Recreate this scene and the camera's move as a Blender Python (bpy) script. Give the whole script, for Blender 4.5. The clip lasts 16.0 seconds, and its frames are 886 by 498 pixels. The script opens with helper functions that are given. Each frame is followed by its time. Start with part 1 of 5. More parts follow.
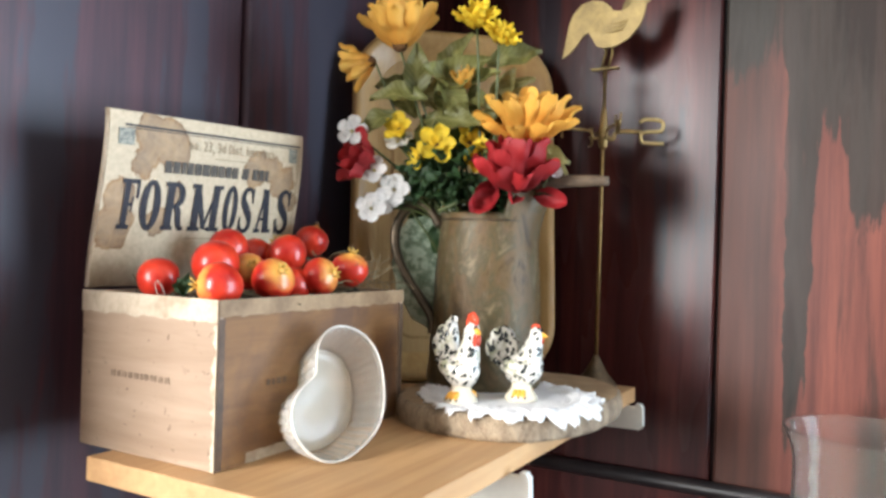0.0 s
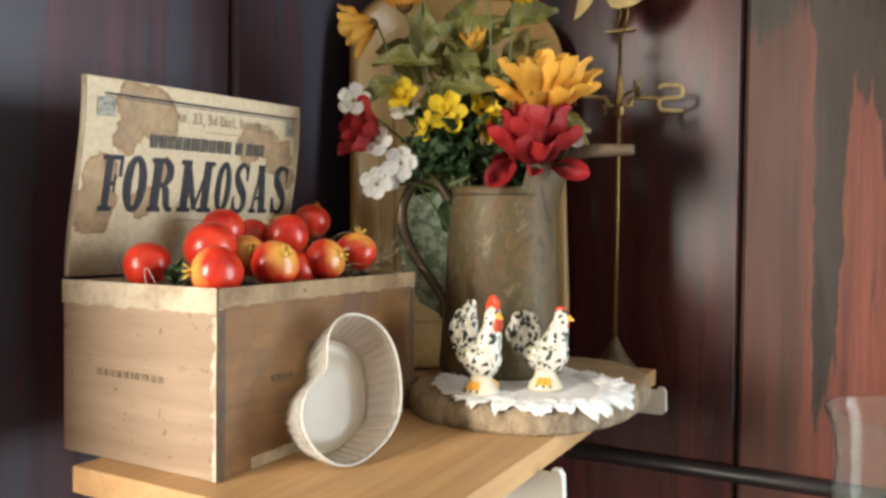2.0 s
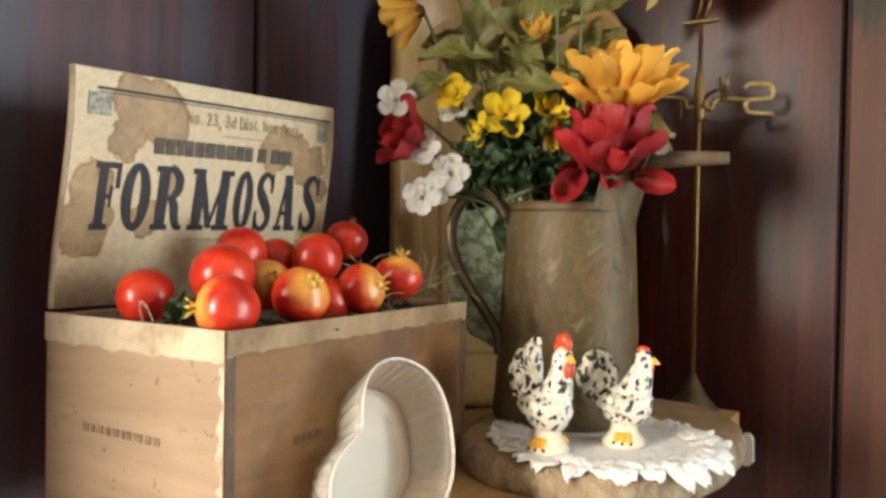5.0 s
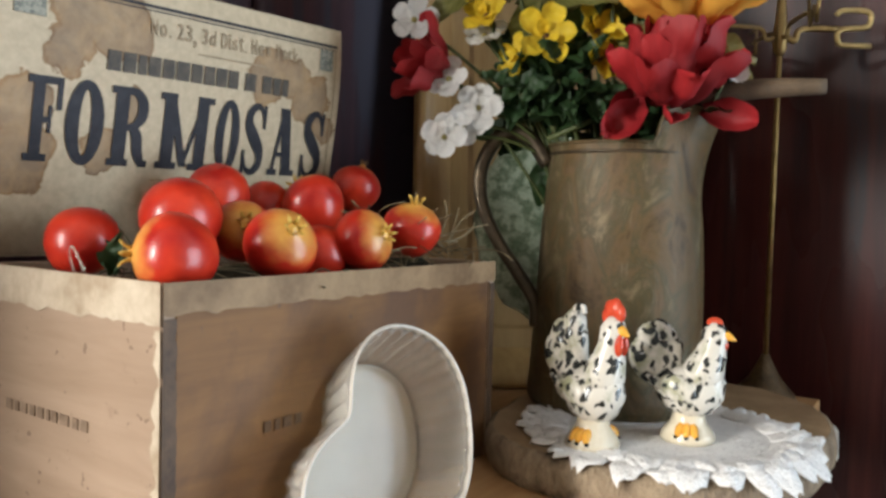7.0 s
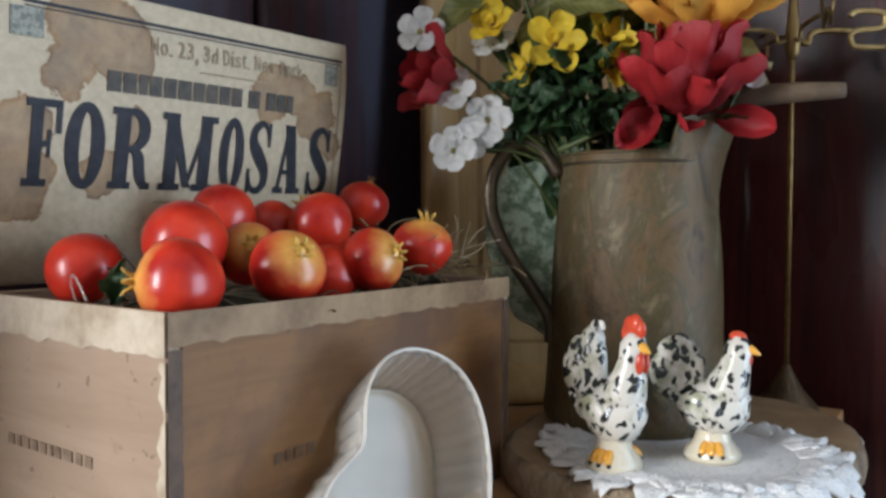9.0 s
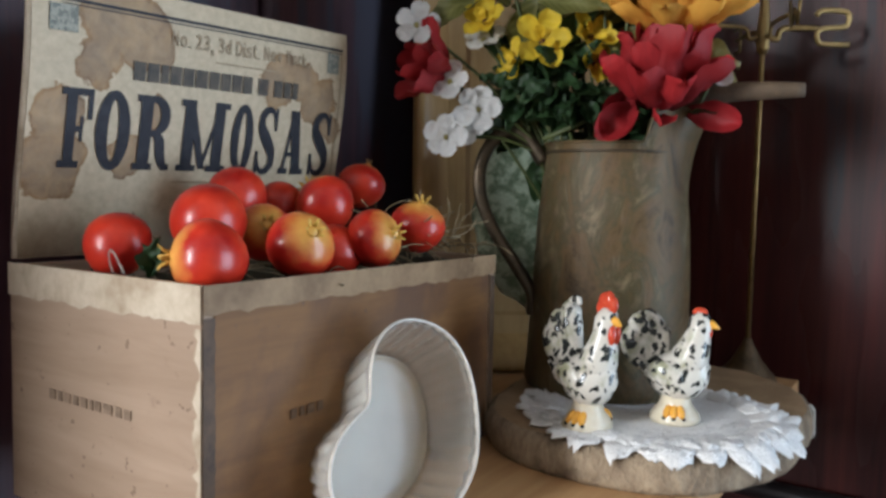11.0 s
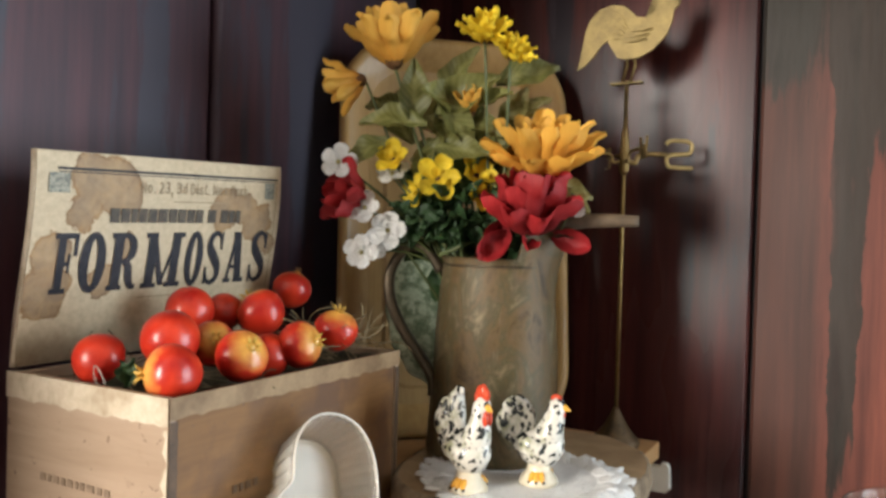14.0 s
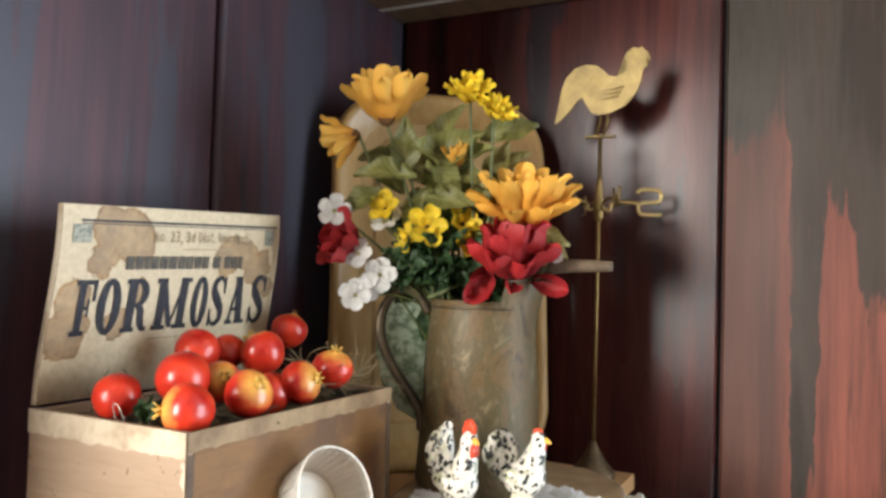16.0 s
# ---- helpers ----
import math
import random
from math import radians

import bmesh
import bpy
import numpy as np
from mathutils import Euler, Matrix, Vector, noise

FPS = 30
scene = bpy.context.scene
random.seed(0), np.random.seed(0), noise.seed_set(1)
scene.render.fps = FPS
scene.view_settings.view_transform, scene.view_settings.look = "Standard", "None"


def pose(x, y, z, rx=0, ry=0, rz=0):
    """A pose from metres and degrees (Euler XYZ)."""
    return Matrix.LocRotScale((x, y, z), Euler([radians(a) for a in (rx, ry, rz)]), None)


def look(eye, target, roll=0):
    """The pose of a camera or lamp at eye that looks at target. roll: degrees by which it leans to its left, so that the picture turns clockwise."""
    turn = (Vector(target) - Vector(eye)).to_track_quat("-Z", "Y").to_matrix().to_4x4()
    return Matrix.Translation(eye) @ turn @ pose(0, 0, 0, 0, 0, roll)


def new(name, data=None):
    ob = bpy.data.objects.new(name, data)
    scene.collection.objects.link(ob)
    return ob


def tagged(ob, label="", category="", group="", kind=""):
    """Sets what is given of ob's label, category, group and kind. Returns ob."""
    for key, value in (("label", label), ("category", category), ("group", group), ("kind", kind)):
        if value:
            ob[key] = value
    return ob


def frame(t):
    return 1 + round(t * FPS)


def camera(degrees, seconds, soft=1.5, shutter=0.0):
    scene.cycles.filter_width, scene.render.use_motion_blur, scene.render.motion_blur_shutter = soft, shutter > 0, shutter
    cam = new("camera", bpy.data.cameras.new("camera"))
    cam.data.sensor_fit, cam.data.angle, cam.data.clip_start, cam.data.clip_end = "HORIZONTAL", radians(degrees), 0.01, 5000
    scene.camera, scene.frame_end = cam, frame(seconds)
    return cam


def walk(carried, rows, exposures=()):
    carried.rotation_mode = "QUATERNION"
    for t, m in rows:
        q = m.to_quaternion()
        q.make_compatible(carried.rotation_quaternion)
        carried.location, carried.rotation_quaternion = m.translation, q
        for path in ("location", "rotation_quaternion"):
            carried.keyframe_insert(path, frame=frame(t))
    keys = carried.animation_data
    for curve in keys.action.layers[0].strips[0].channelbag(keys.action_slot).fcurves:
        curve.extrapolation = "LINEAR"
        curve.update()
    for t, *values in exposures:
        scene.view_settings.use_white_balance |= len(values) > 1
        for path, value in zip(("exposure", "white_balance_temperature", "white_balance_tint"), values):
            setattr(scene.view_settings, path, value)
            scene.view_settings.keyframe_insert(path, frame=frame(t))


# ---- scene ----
cam = camera(59.8, 16.0, soft=3.0)
PATH = [
    (0, (-0.021, 0.057, 1.597), (-1.002, 1.801, 1.596), 1.8),
    (0.5, (-0.012, 0.04, 1.582), (-1.001, 1.778, 1.576), 1.9),
    (1, (-0.01, 0.04, 1.573), (-1.002, 1.777, 1.574), 1.6),
    (1.5, (-0.025, 0.052, 1.57), (-1.019, 1.787, 1.563), 0.6),
    (2, (-0.072, 0.096, 1.595), (-1.017, 1.858, 1.542), 0.7),
    (2.5, (-0.053, 0.096, 1.62), (-0.86, 1.925, 1.558), 2.7),
    (3, (-0.081, 0.129, 1.619), (-0.923, 1.939, 1.501), 2.3),
    (3.5, (-0.127, 0.162, 1.612), (-1.03, 1.943, 1.514), 1.2),
    (4, (-0.147, 0.175, 1.61), (-1.084, 1.94, 1.524), 1.1),
    (4.5, (-0.133, 0.166, 1.609), (-1.085, 1.925, 1.561), 1.3),
    (5, (-0.136, 0.18, 1.604), (-1.161, 1.898, 1.574), 1.1),
    (5.2, (-0.143, 0.193, 1.593), (-1.191, 1.896, 1.553), 1.5),
    (7.5, (-0.176, 0.281, 1.584), (-1.309, 1.926, 1.497), 1.2),
    (8, (-0.176, 0.284, 1.592), (-1.306, 1.932, 1.521), 0.4),
    (8.5, (-0.181, 0.278, 1.591), (-1.323, 1.918, 1.515), 0.3),
    (9, (-0.185, 0.281, 1.588), (-1.322, 1.925, 1.523), 0.3),
    (11.5, (-0.152, 0.22, 1.602), (-1.236, 1.894, 1.452), 1.5),
    (12, (-0.133, 0.195, 1.617), (-1.204, 1.879, 1.487), 1.4),
    (12.5, (-0.125, 0.178, 1.631), (-1.176, 1.876, 1.52), 1.6),
    (13, (-0.109, 0.17, 1.636), (-1.125, 1.892, 1.568), 1.7),
    (13.5, (-0.085, 0.151, 1.643), (-1.08, 1.885, 1.6), 1.5),
    (14, (-0.085, 0.147, 1.649), (-1.043, 1.903, 1.621), 1.7),
    (14.5, (-0.082, 0.154, 1.652), (-1.01, 1.925, 1.637), 1.3),
    (15, (-0.084, 0.139, 1.663), (-0.98, 1.927, 1.699), 1.2),
    (15.5, (-0.076, 0.112, 1.671), (-0.971, 1.9, 1.718), 1.8),
    (16, (-0.071, 0.099, 1.656), (-0.978, 1.88, 1.723), 1.7),
]
EXPOSURES = [
    (0.0, 0.72, 5700, 10), (0.6, 0.53, 5850, 10), (1.0, 0.28, 5600, 10), (1.5, 0.36, 6200, 10), (2.0, 0.36, 6500, 10), (2.5, 0.46, 6700, 10), (3.5, 0.31, 7150, 10), (5.2, 0.34, 6850, 10),
    (7.3, -0.08, 5950, 10), (8.2, -0.18, 5850, 10), (9.2, -0.25, 5400, 10), (11.4, -0.30, 5550, 10), (12.5, 0.12, 6100, 10), (13.5, 0.22, 6150, 10), (14.0, 0.21, 6250, 10), (14.5, 0.18, 6850, 10), (15.0, 0.24, 6300, 10), (15.5, 0.40, 5650, 10), (16.0, 0.56, 6150, 10),
]
walk(cam, [(t, look(eye, target, roll)) for t, eye, target, roll in PATH], EXPOSURES)

# ---- world, windows and light ----
world = bpy.data.worlds.new("world")
scene.world = world
world.use_nodes = True
wn = world.node_tree
sky = wn.nodes.new("ShaderNodeTexSky")
sky.sky_type, sky.sun_disc, sky.sun_elevation, sky.sun_rotation = "NISHITA", False, radians(35), radians(190)
wn.links.new(sky.outputs[0], wn.nodes["Background"].inputs[0])
wn.nodes["Background"].inputs[1].default_value = 0.1


def window_lamp(name, at, target, w, h, watts, color):
    data = bpy.data.lights.new(name, "AREA")
    data.shape, data.size, data.size_y, data.energy, data.color = "RECTANGLE", w, h, watts, color
    ob = new(name, data)
    ob.matrix_world = look(at, target)
    return ob


window_lamp("daylight_front", (-1.16, -2.16, 1.95), (-1.16, 0, 1.95), 0.56, 1.2, 126, (1.0, 0.93, 0.82))
window_lamp("daylight_side", (1.76, 1.45, 1.50), (0, 1.45, 1.50), 1.3, 1.7, 66, (0.82, 0.92, 0.98))


# ---- materials ----
def material(name, base=(0.5, 0.5, 0.5), rough=0.5, metal=0.0, coat=0.0, transmission=0.0, ior=1.45):
    m = bpy.data.materials.new(name)
    m.use_nodes = True
    b = m.node_tree.nodes["Principled BSDF"]
    b.inputs["Base Color"].default_value = (*base, 1)
    b.inputs["Roughness"].default_value = rough
    b.inputs["Metallic"].default_value = metal
    b.inputs["Coat Weight"].default_value = coat
    b.inputs["Transmission Weight"].default_value = transmission
    b.inputs["IOR"].default_value = ior
    return m, m.node_tree, b


def node(tree, kind, **sets):
    n = tree.nodes.new(kind)
    for key, value in sets.items():
        n.inputs[key].default_value = value
    return n


def coords(tree, scale=(1, 1, 1), space="Object"):
    tc = tree.nodes.new("ShaderNodeTexCoord")
    mp = node(tree, "ShaderNodeMapping", Scale=scale)
    tree.links.new(tc.outputs[space], mp.inputs["Vector"])
    return mp.outputs[0]


def noise_of(tree, vec, scale, detail=4.0, rough=0.55, distort=0.0):
    n = node(tree, "ShaderNodeTexNoise", Scale=scale, Detail=detail, Roughness=rough, Distortion=distort)
    tree.links.new(vec, n.inputs["Vector"])
    return n.outputs["Fac"]


def ramp(tree, fac, stops):
    r = tree.nodes.new("ShaderNodeValToRGB")
    r.color_ramp.elements.remove(r.color_ramp.elements[1])
    for k, (p, c) in enumerate(stops):
        e = r.color_ramp.elements.new(p) if k else r.color_ramp.elements[0]
        e.position = p
        e.color = (*c, 1)
    tree.links.new(fac, r.inputs[0])
    return r.outputs[0]


def mix(tree, fac, a, b, mode="MIX"):
    n = tree.nodes.new("ShaderNodeMix")
    n.data_type, n.blend_type = "RGBA", mode
    for sock, v in ((n.inputs[0], fac), (n.inputs[6], a), (n.inputs[7], b)):
        if isinstance(v, (int, float)):
            sock.default_value = v
        elif isinstance(v, tuple):
            sock.default_value = (*v, 1)
        else:
            tree.links.new(v, sock)
    return n.outputs[2]


def bump(tree, b, height, strength=0.3, distance=0.002):
    n = node(tree, "ShaderNodeBump", Strength=strength, Distance=distance)
    tree.links.new(height, n.inputs["Height"])
    tree.links.new(n.outputs[0], b.inputs["Normal"])


def two_tone(name, dark, light, scale=(1, 1, 1), freq=20, rough=0.5, metal=0.0, bumps=0.2, fine=6.0, lo=0.35, hi=0.65, coat=0.0, dist=0.001):
    """A surface that varies at two scales between two colours, with a fine relief."""
    m, t, b = material(name, rough=rough, metal=metal, coat=coat)
    v = coords(t, scale)
    big, small = noise_of(t, v, freq), noise_of(t, v, freq * fine, 3)
    c = ramp(t, big, [(lo, dark), (hi, light)])
    c = mix(t, 0.35, c, ramp(t, small, [(0.3, dark), (0.7, light)]))
    t.links.new(c, b.inputs["Base Color"])
    bump(t, b, small, bumps, dist)
    return m


def wall_material(name, deep, red, slate, slate_at, rough, spec=0.85, drips=False):
    """Stained boards: grain and drips drawn out along z."""
    m, t, b = material(name, rough=rough)
    v = coords(t, (1, 1, 0.05))
    grain = noise_of(t, v, 55, 6, 0.65)
    broad = noise_of(t, coords(t, (1, 1, 0.16)), 9, 4, 0.5, 0.3)
    c = ramp(t, grain, [(0.30, deep), (0.62, red)])
    c = mix(t, ramp(t, broad, [(0.35, (0, 0, 0)), (0.65, (0.55, 0.55, 0.55))]), c, deep)
    rag = noise_of(t, coords(t, (1, 1, 0.16)), 13, 9, 0.62, 0.12)
    if drips:
        # slate-coloured stain that has run down from above, and thin long runs
        thin = noise_of(t, coords(t, (1, 1, 0.07)), 24, 8, 0.68, 0.5)
        high = t.nodes.new("ShaderNodeSeparateXYZ")
        t.links.new(coords(t), high.inputs[0])

        def reckon(op, a, b, c=0.0):
            n = t.nodes.new("ShaderNodeMath")
            n.operation = op
            for sock, value in zip(n.inputs, (a, b, c)):
                if isinstance(value, (int, float)):
                    sock.default_value = value
                else:
                    t.links.new(value, sock)
            return n.outputs[0]

        # how far down each run of the stain has come: (x, z)
        runs_down = ((-0.190, 1.80), (-0.165, 1.795), (-0.140, 1.80), (-0.116, 1.80), (-0.111, 1.40), (-0.088, 1.40), (-0.083, 1.70), (-0.076, 1.755), (-0.068, 1.77), (-0.057, 1.74), (-0.047, 1.66), (-0.040, 1.60), (-0.028, 1.62), (-0.014, 1.66),
                     (0.000, 1.62), (0.012, 1.57), (0.020, 1.44), (0.040, 1.41), (0.055, 1.43), (0.062, 1.58), (0.072, 1.70), (0.085, 1.66), (0.10, 1.45), (0.12, 1.5), (0.14, 1.75), (0.16, 1.6), (0.20, 1.7), (0.26, 1.5))
        wig = noise_of(t, coords(t, (1, 1, 0.5)), 38, 6, 0.6)
        along = reckon("MULTIPLY_ADD", wig, 0.016, reckon("ADD", high.outputs[0], -0.008 + 0.19))
        drop = ramp(t, reckon("DIVIDE", along, 0.45), [((x + 0.19) / 0.45, ((z - 1.4) / 0.8,) * 3) for x, z in runs_down])
        over = reckon("SUBTRACT", high.outputs[2], reckon("MULTIPLY_ADD", drop, 0.8, 1.4))
        fray = noise_of(t, coords(t, (1, 1, 0.10)), 60, 6, 0.65)
        total = reckon("MULTIPLY_ADD", reckon("SUBTRACT", fray, 0.5), 0.30, over)
        half = ramp(t, reckon("DIVIDE", along, 0.45), [(0.13, (0.60, 0.60, 0.60)), (0.185, (0, 0, 0))])
        c = mix(t, half, c, slate)
        runs = ramp(t, thin, [(0.60, (0, 0, 0)), (0.68, (0.6, 0.6, 0.6))])
        c = mix(t, runs, c, slate)
        rag = reckon("MULTIPLY_ADD", total, 1.0, slate_at)
        worn_through = noise_of(t, coords(t, (1, 1, 0.09)), 26, 7, 0.62, 0.2)
        slate = ramp(t, worn_through, [(0.38, (0.010, 0.010, 0.008)), (0.50, (0.026, 0.025, 0.020)), (0.57, slate), (0.68, (0.095, 0.038, 0.029))])
    patch = ramp(t, rag, [(slate_at, (0, 0, 0)), (slate_at + (0.022 if drips else 0.05), (0.9, 0.9, 0.9))])
    c = mix(t, patch, c, slate)
    t.links.new(c, b.inputs["Base Color"])
    r = ramp(t, broad, [(0.3, (rough - 0.06,) * 3), (0.7, (rough + 0.08,) * 3)])
    t.links.new(r, b.inputs["Roughness"])
    b.inputs["Specular IOR Level"].default_value = spec
    bump(t, b, grain, 0.12, 0.0012)
    return m


M = {}
M["board_back"] = wall_material("stained_red_mahogany_board", (0.021, 0.007, 0.008), (0.098, 0.025, 0.021), (0.022, 0.017, 0.022), 0.58, 0.26, 0.22)
# side wall: bluish patches hold its pale haze and sheen in their colour
M["board_dark"] = wall_material("stained_mahogany_board_with_haze", (0.033, 0.022, 0.031), (0.096, 0.037, 0.046), (0.044, 0.042, 0.058), 0.51, 0.48, 0.42)
M["board_worn"] = wall_material("worn_red_board", (0.085, 0.028, 0.021), (0.215, 0.066, 0.044), (0.019, 0.018, 0.014), 0.5, 0.46, 0.24, True)
M["groove"] = two_tone("groove_shadow_stain", (0.006, 0.004, 0.005), (0.014, 0.008, 0.008), rough=0.7)
# kept pale so the unseen room shell bounces fill light
M["plaster"] = two_tone("plain_plaster", (0.56, 0.53, 0.49), (0.66, 0.63, 0.58), freq=3, rough=0.8)
M["floor"] = two_tone("floor_wood", (0.10, 0.05, 0.03), (0.17, 0.09, 0.05), (1, 0.1, 1), 14, rough=0.5)
M["rail"] = two_tone("dark_rail_paint", (0.010, 0.009, 0.010), (0.028, 0.022, 0.022), freq=30, rough=0.4)


def shelf_wood():
    m, t, b = material("pine_shelf_wood", rough=0.5, coat=0.0)
    grain = noise_of(t, coords(t, (1, 0.06, 1)), 90, 5, 0.6, 0.4)
    blot = noise_of(t, coords(t), 12, 3)
    c = ramp(t, grain, [(0.3, (0.45, 0.25, 0.10)), (0.7, (0.60, 0.37, 0.17))])
    c = mix(t, ramp(t, blot, [(0.4, (0, 0, 0)), (0.75, (0.5, 0.5, 0.5))]), c, (0.42, 0.26, 0.13))
    t.links.new(c, b.inputs["Base Color"])
    bump(t, b, grain, 0.1, 0.0006)
    return m


def crate_wood(name, light, stained, patch=16):
    m, t, b = material(name, rough=0.6)
    grain = noise_of(t, coords(t, (0.12, 0.12, 1)), 70, 6, 0.6, 0.6)
    blot = noise_of(t, coords(t), patch, 5, 0.6, 0.4)
    specks = noise_of(t, coords(t), 160, 2)
    c = ramp(t, grain, [(0.28, light[0]), (0.72, light[1])])
    c = mix(t, ramp(t, blot, [(stained, (0, 0, 0)), (stained + 0.15, (0.75, 0.75, 0.75))]), c, (0.085, 0.038, 0.016))
    c = mix(t, ramp(t, specks, [(0.68, (0, 0, 0)), (0.74, (0.6, 0.6, 0.6))]), c, (0.10, 0.06, 0.035))
    t.links.new(c, b.inputs["Base Color"])
    bump(t, b, grain, 0.15, 0.0006)
    return m


def label_paper(name="stained_label_paper"):
    m, t, b = material(name, rough=0.62)
    v = coords(t)
    fibre = noise_of(t, v, 220, 3)
    c = ramp(t, fibre, [(0.3, (0.48, 0.385, 0.250)), (0.7, (0.60, 0.490, 0.330))])
    # spilled-water stains with darker rims, each about a middle (y, z, radius)
    warp = node(t, "ShaderNodeTexNoise", Scale=55.0, Detail=5.0, Roughness=0.6)
    t.links.new(v, warp.inputs["Vector"])
    bent = mix(t, 1.0, v, mix(t, 1.0, warp.outputs["Color"], (0.022, 0.022, 0.022), "MULTIPLY"), "ADD")
    field = None
    for y, z, r in ((0.486, 1.682, 0.015), (0.504, 1.680, 0.017), (0.514, 1.670, 0.009), (0.480, 1.660, 0.011), (0.461, 1.632, 0.012), (0.460, 1.606, 0.015), (0.502, 1.612, 0.009), (0.519, 1.634, 0.008), (0.608, 1.666, 0.014), (0.630, 1.667, 0.011), (0.649, 1.656, 0.014), (0.664, 1.640, 0.008)):
        flat = t.nodes.new("ShaderNodeVectorMath")
        flat.operation = "MULTIPLY"
        t.links.new(bent, flat.inputs[0])
        flat.inputs[1].default_value = (0, 1, 1)
        far = t.nodes.new("ShaderNodeVectorMath")
        far.operation = "DISTANCE"
        t.links.new(flat.outputs[0], far.inputs[0])
        far.inputs[1].default_value = (0, y + 0.011, z + 0.011)
        unit = t.nodes.new("ShaderNodeMath")
        unit.operation = "DIVIDE"
        t.links.new(far.outputs["Value"], unit.inputs[0])
        unit.inputs[1].default_value = r * 1.25
        if field is None:
            field = unit.outputs[0]
        else:
            least = t.nodes.new("ShaderNodeMath")
            least.operation = "MINIMUM"
            t.links.new(field, least.inputs[0])
            t.links.new(unit.outputs[0], least.inputs[1])
            field = least.outputs[0]
    stain = ramp(t, field, [(0.3, (0.62, 0.62, 0.62)), (0.80, (0.70, 0.70, 0.70)), (0.93, (0.92, 0.92, 0.92)), (1.04, (0, 0, 0))])
    c = mix(t, stain, c, ramp(t, noise_of(t, v, 75, 5, 0.6, 0.5), [(0.35, (0.125, 0.052, 0.012)), (0.65, (0.33, 0.180, 0.060))]))
    # grime along the lower edge
    high = t.nodes.new("ShaderNodeSeparateXYZ")
    t.links.new(bent, high.inputs[0])
    grime = node(t, "ShaderNodeMapRange")
    grime.inputs["From Min"].default_value, grime.inputs["From Max"].default_value = 1.596, 1.566
    grime.inputs["To Max"].default_value = 0.85
    t.links.new(high.outputs[2], grime.inputs["Value"])
    c = mix(t, grime.outputs[0], c, (0.13, 0.085, 0.045))
    t.links.new(c, b.inputs["Base Color"])
    bump(t, b, fibre, 0.1, 0.0004)
    return m


M["shelf"] = shelf_wood()
M["shelf_brown"] = two_tone("brown_shelf_wood", (0.11, 0.065, 0.036), (0.20, 0.125, 0.07), (1, 0.08, 1), 60, rough=0.5)
M["crate"] = crate_wood("cigar_box_cedar", ((0.27, 0.185, 0.118), (0.38, 0.275, 0.190)), 0.64)
# brown stain blots, on a base darkened for the shade of the long side
M["crate_stained_shaded"] = crate_wood("brown_stained_shaded_cedar", ((0.130, 0.056, 0.013), (0.225, 0.108, 0.028)), 0.46, 13)
M["paper"] = label_paper()
# edging along the long side, a darker brown than the end strip
M["tape_brown"] = two_tone("brown_edging_paper", (0.17, 0.10, 0.045), (0.31, 0.205, 0.105), freq=40, rough=0.6, lo=0.38, hi=0.6)
M["tape"] = two_tone("aged_edging_paper", (0.34, 0.26, 0.17), (0.56, 0.48, 0.36), freq=40, rough=0.6, lo=0.38, hi=0.55)
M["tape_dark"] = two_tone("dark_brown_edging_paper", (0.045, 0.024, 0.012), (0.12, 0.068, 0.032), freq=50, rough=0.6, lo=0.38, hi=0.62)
M["ink_ghost"] = two_tone("nearly_worn_off_ink", (0.13, 0.085, 0.052), (0.29, 0.205, 0.135), freq=150, rough=0.6)
M["straw_dark"] = two_tone("dark_dry_strands", (0.05, 0.04, 0.02), (0.15, 0.12, 0.06), freq=60, rough=0.8)
M["ink"] = two_tone("faded_blue_black_ink", (0.006, 0.006, 0.011), (0.034, 0.032, 0.040), freq=150, rough=0.6, lo=0.45, hi=0.75)
M["ink_stain"] = two_tone("dark_brown_worn_ink", (0.06, 0.032, 0.014), (0.16, 0.088, 0.036), freq=150, rough=0.6)
M["ink_brown"] = two_tone("faded_brown_black_ink", (0.035, 0.030, 0.025), (0.12, 0.095, 0.065), freq=140, rough=0.6)
M["ink_faint"] = two_tone("faint_brown_ink", (0.24, 0.175, 0.10), (0.40, 0.305, 0.19), freq=120, rough=0.6)
M["ornament"] = two_tone("grey_green_printed_ornament", (0.12, 0.13, 0.11), (0.38, 0.36, 0.28), freq=420, rough=0.6, lo=0.45, hi=0.55)
M["white_metal"] = two_tone("white_enamelled_steel", (0.62, 0.62, 0.56), (0.74, 0.74, 0.68), freq=20, rough=0.35)
M["moss"] = two_tone("dark_moss", (0.012, 0.012, 0.006), (0.07, 0.06, 0.03), freq=120, rough=0.9, bumps=0.8, dist=0.004)
M["straw"] = two_tone("dry_straw", (0.16, 0.12, 0.06), (0.34, 0.27, 0.15), freq=60, rough=0.7)


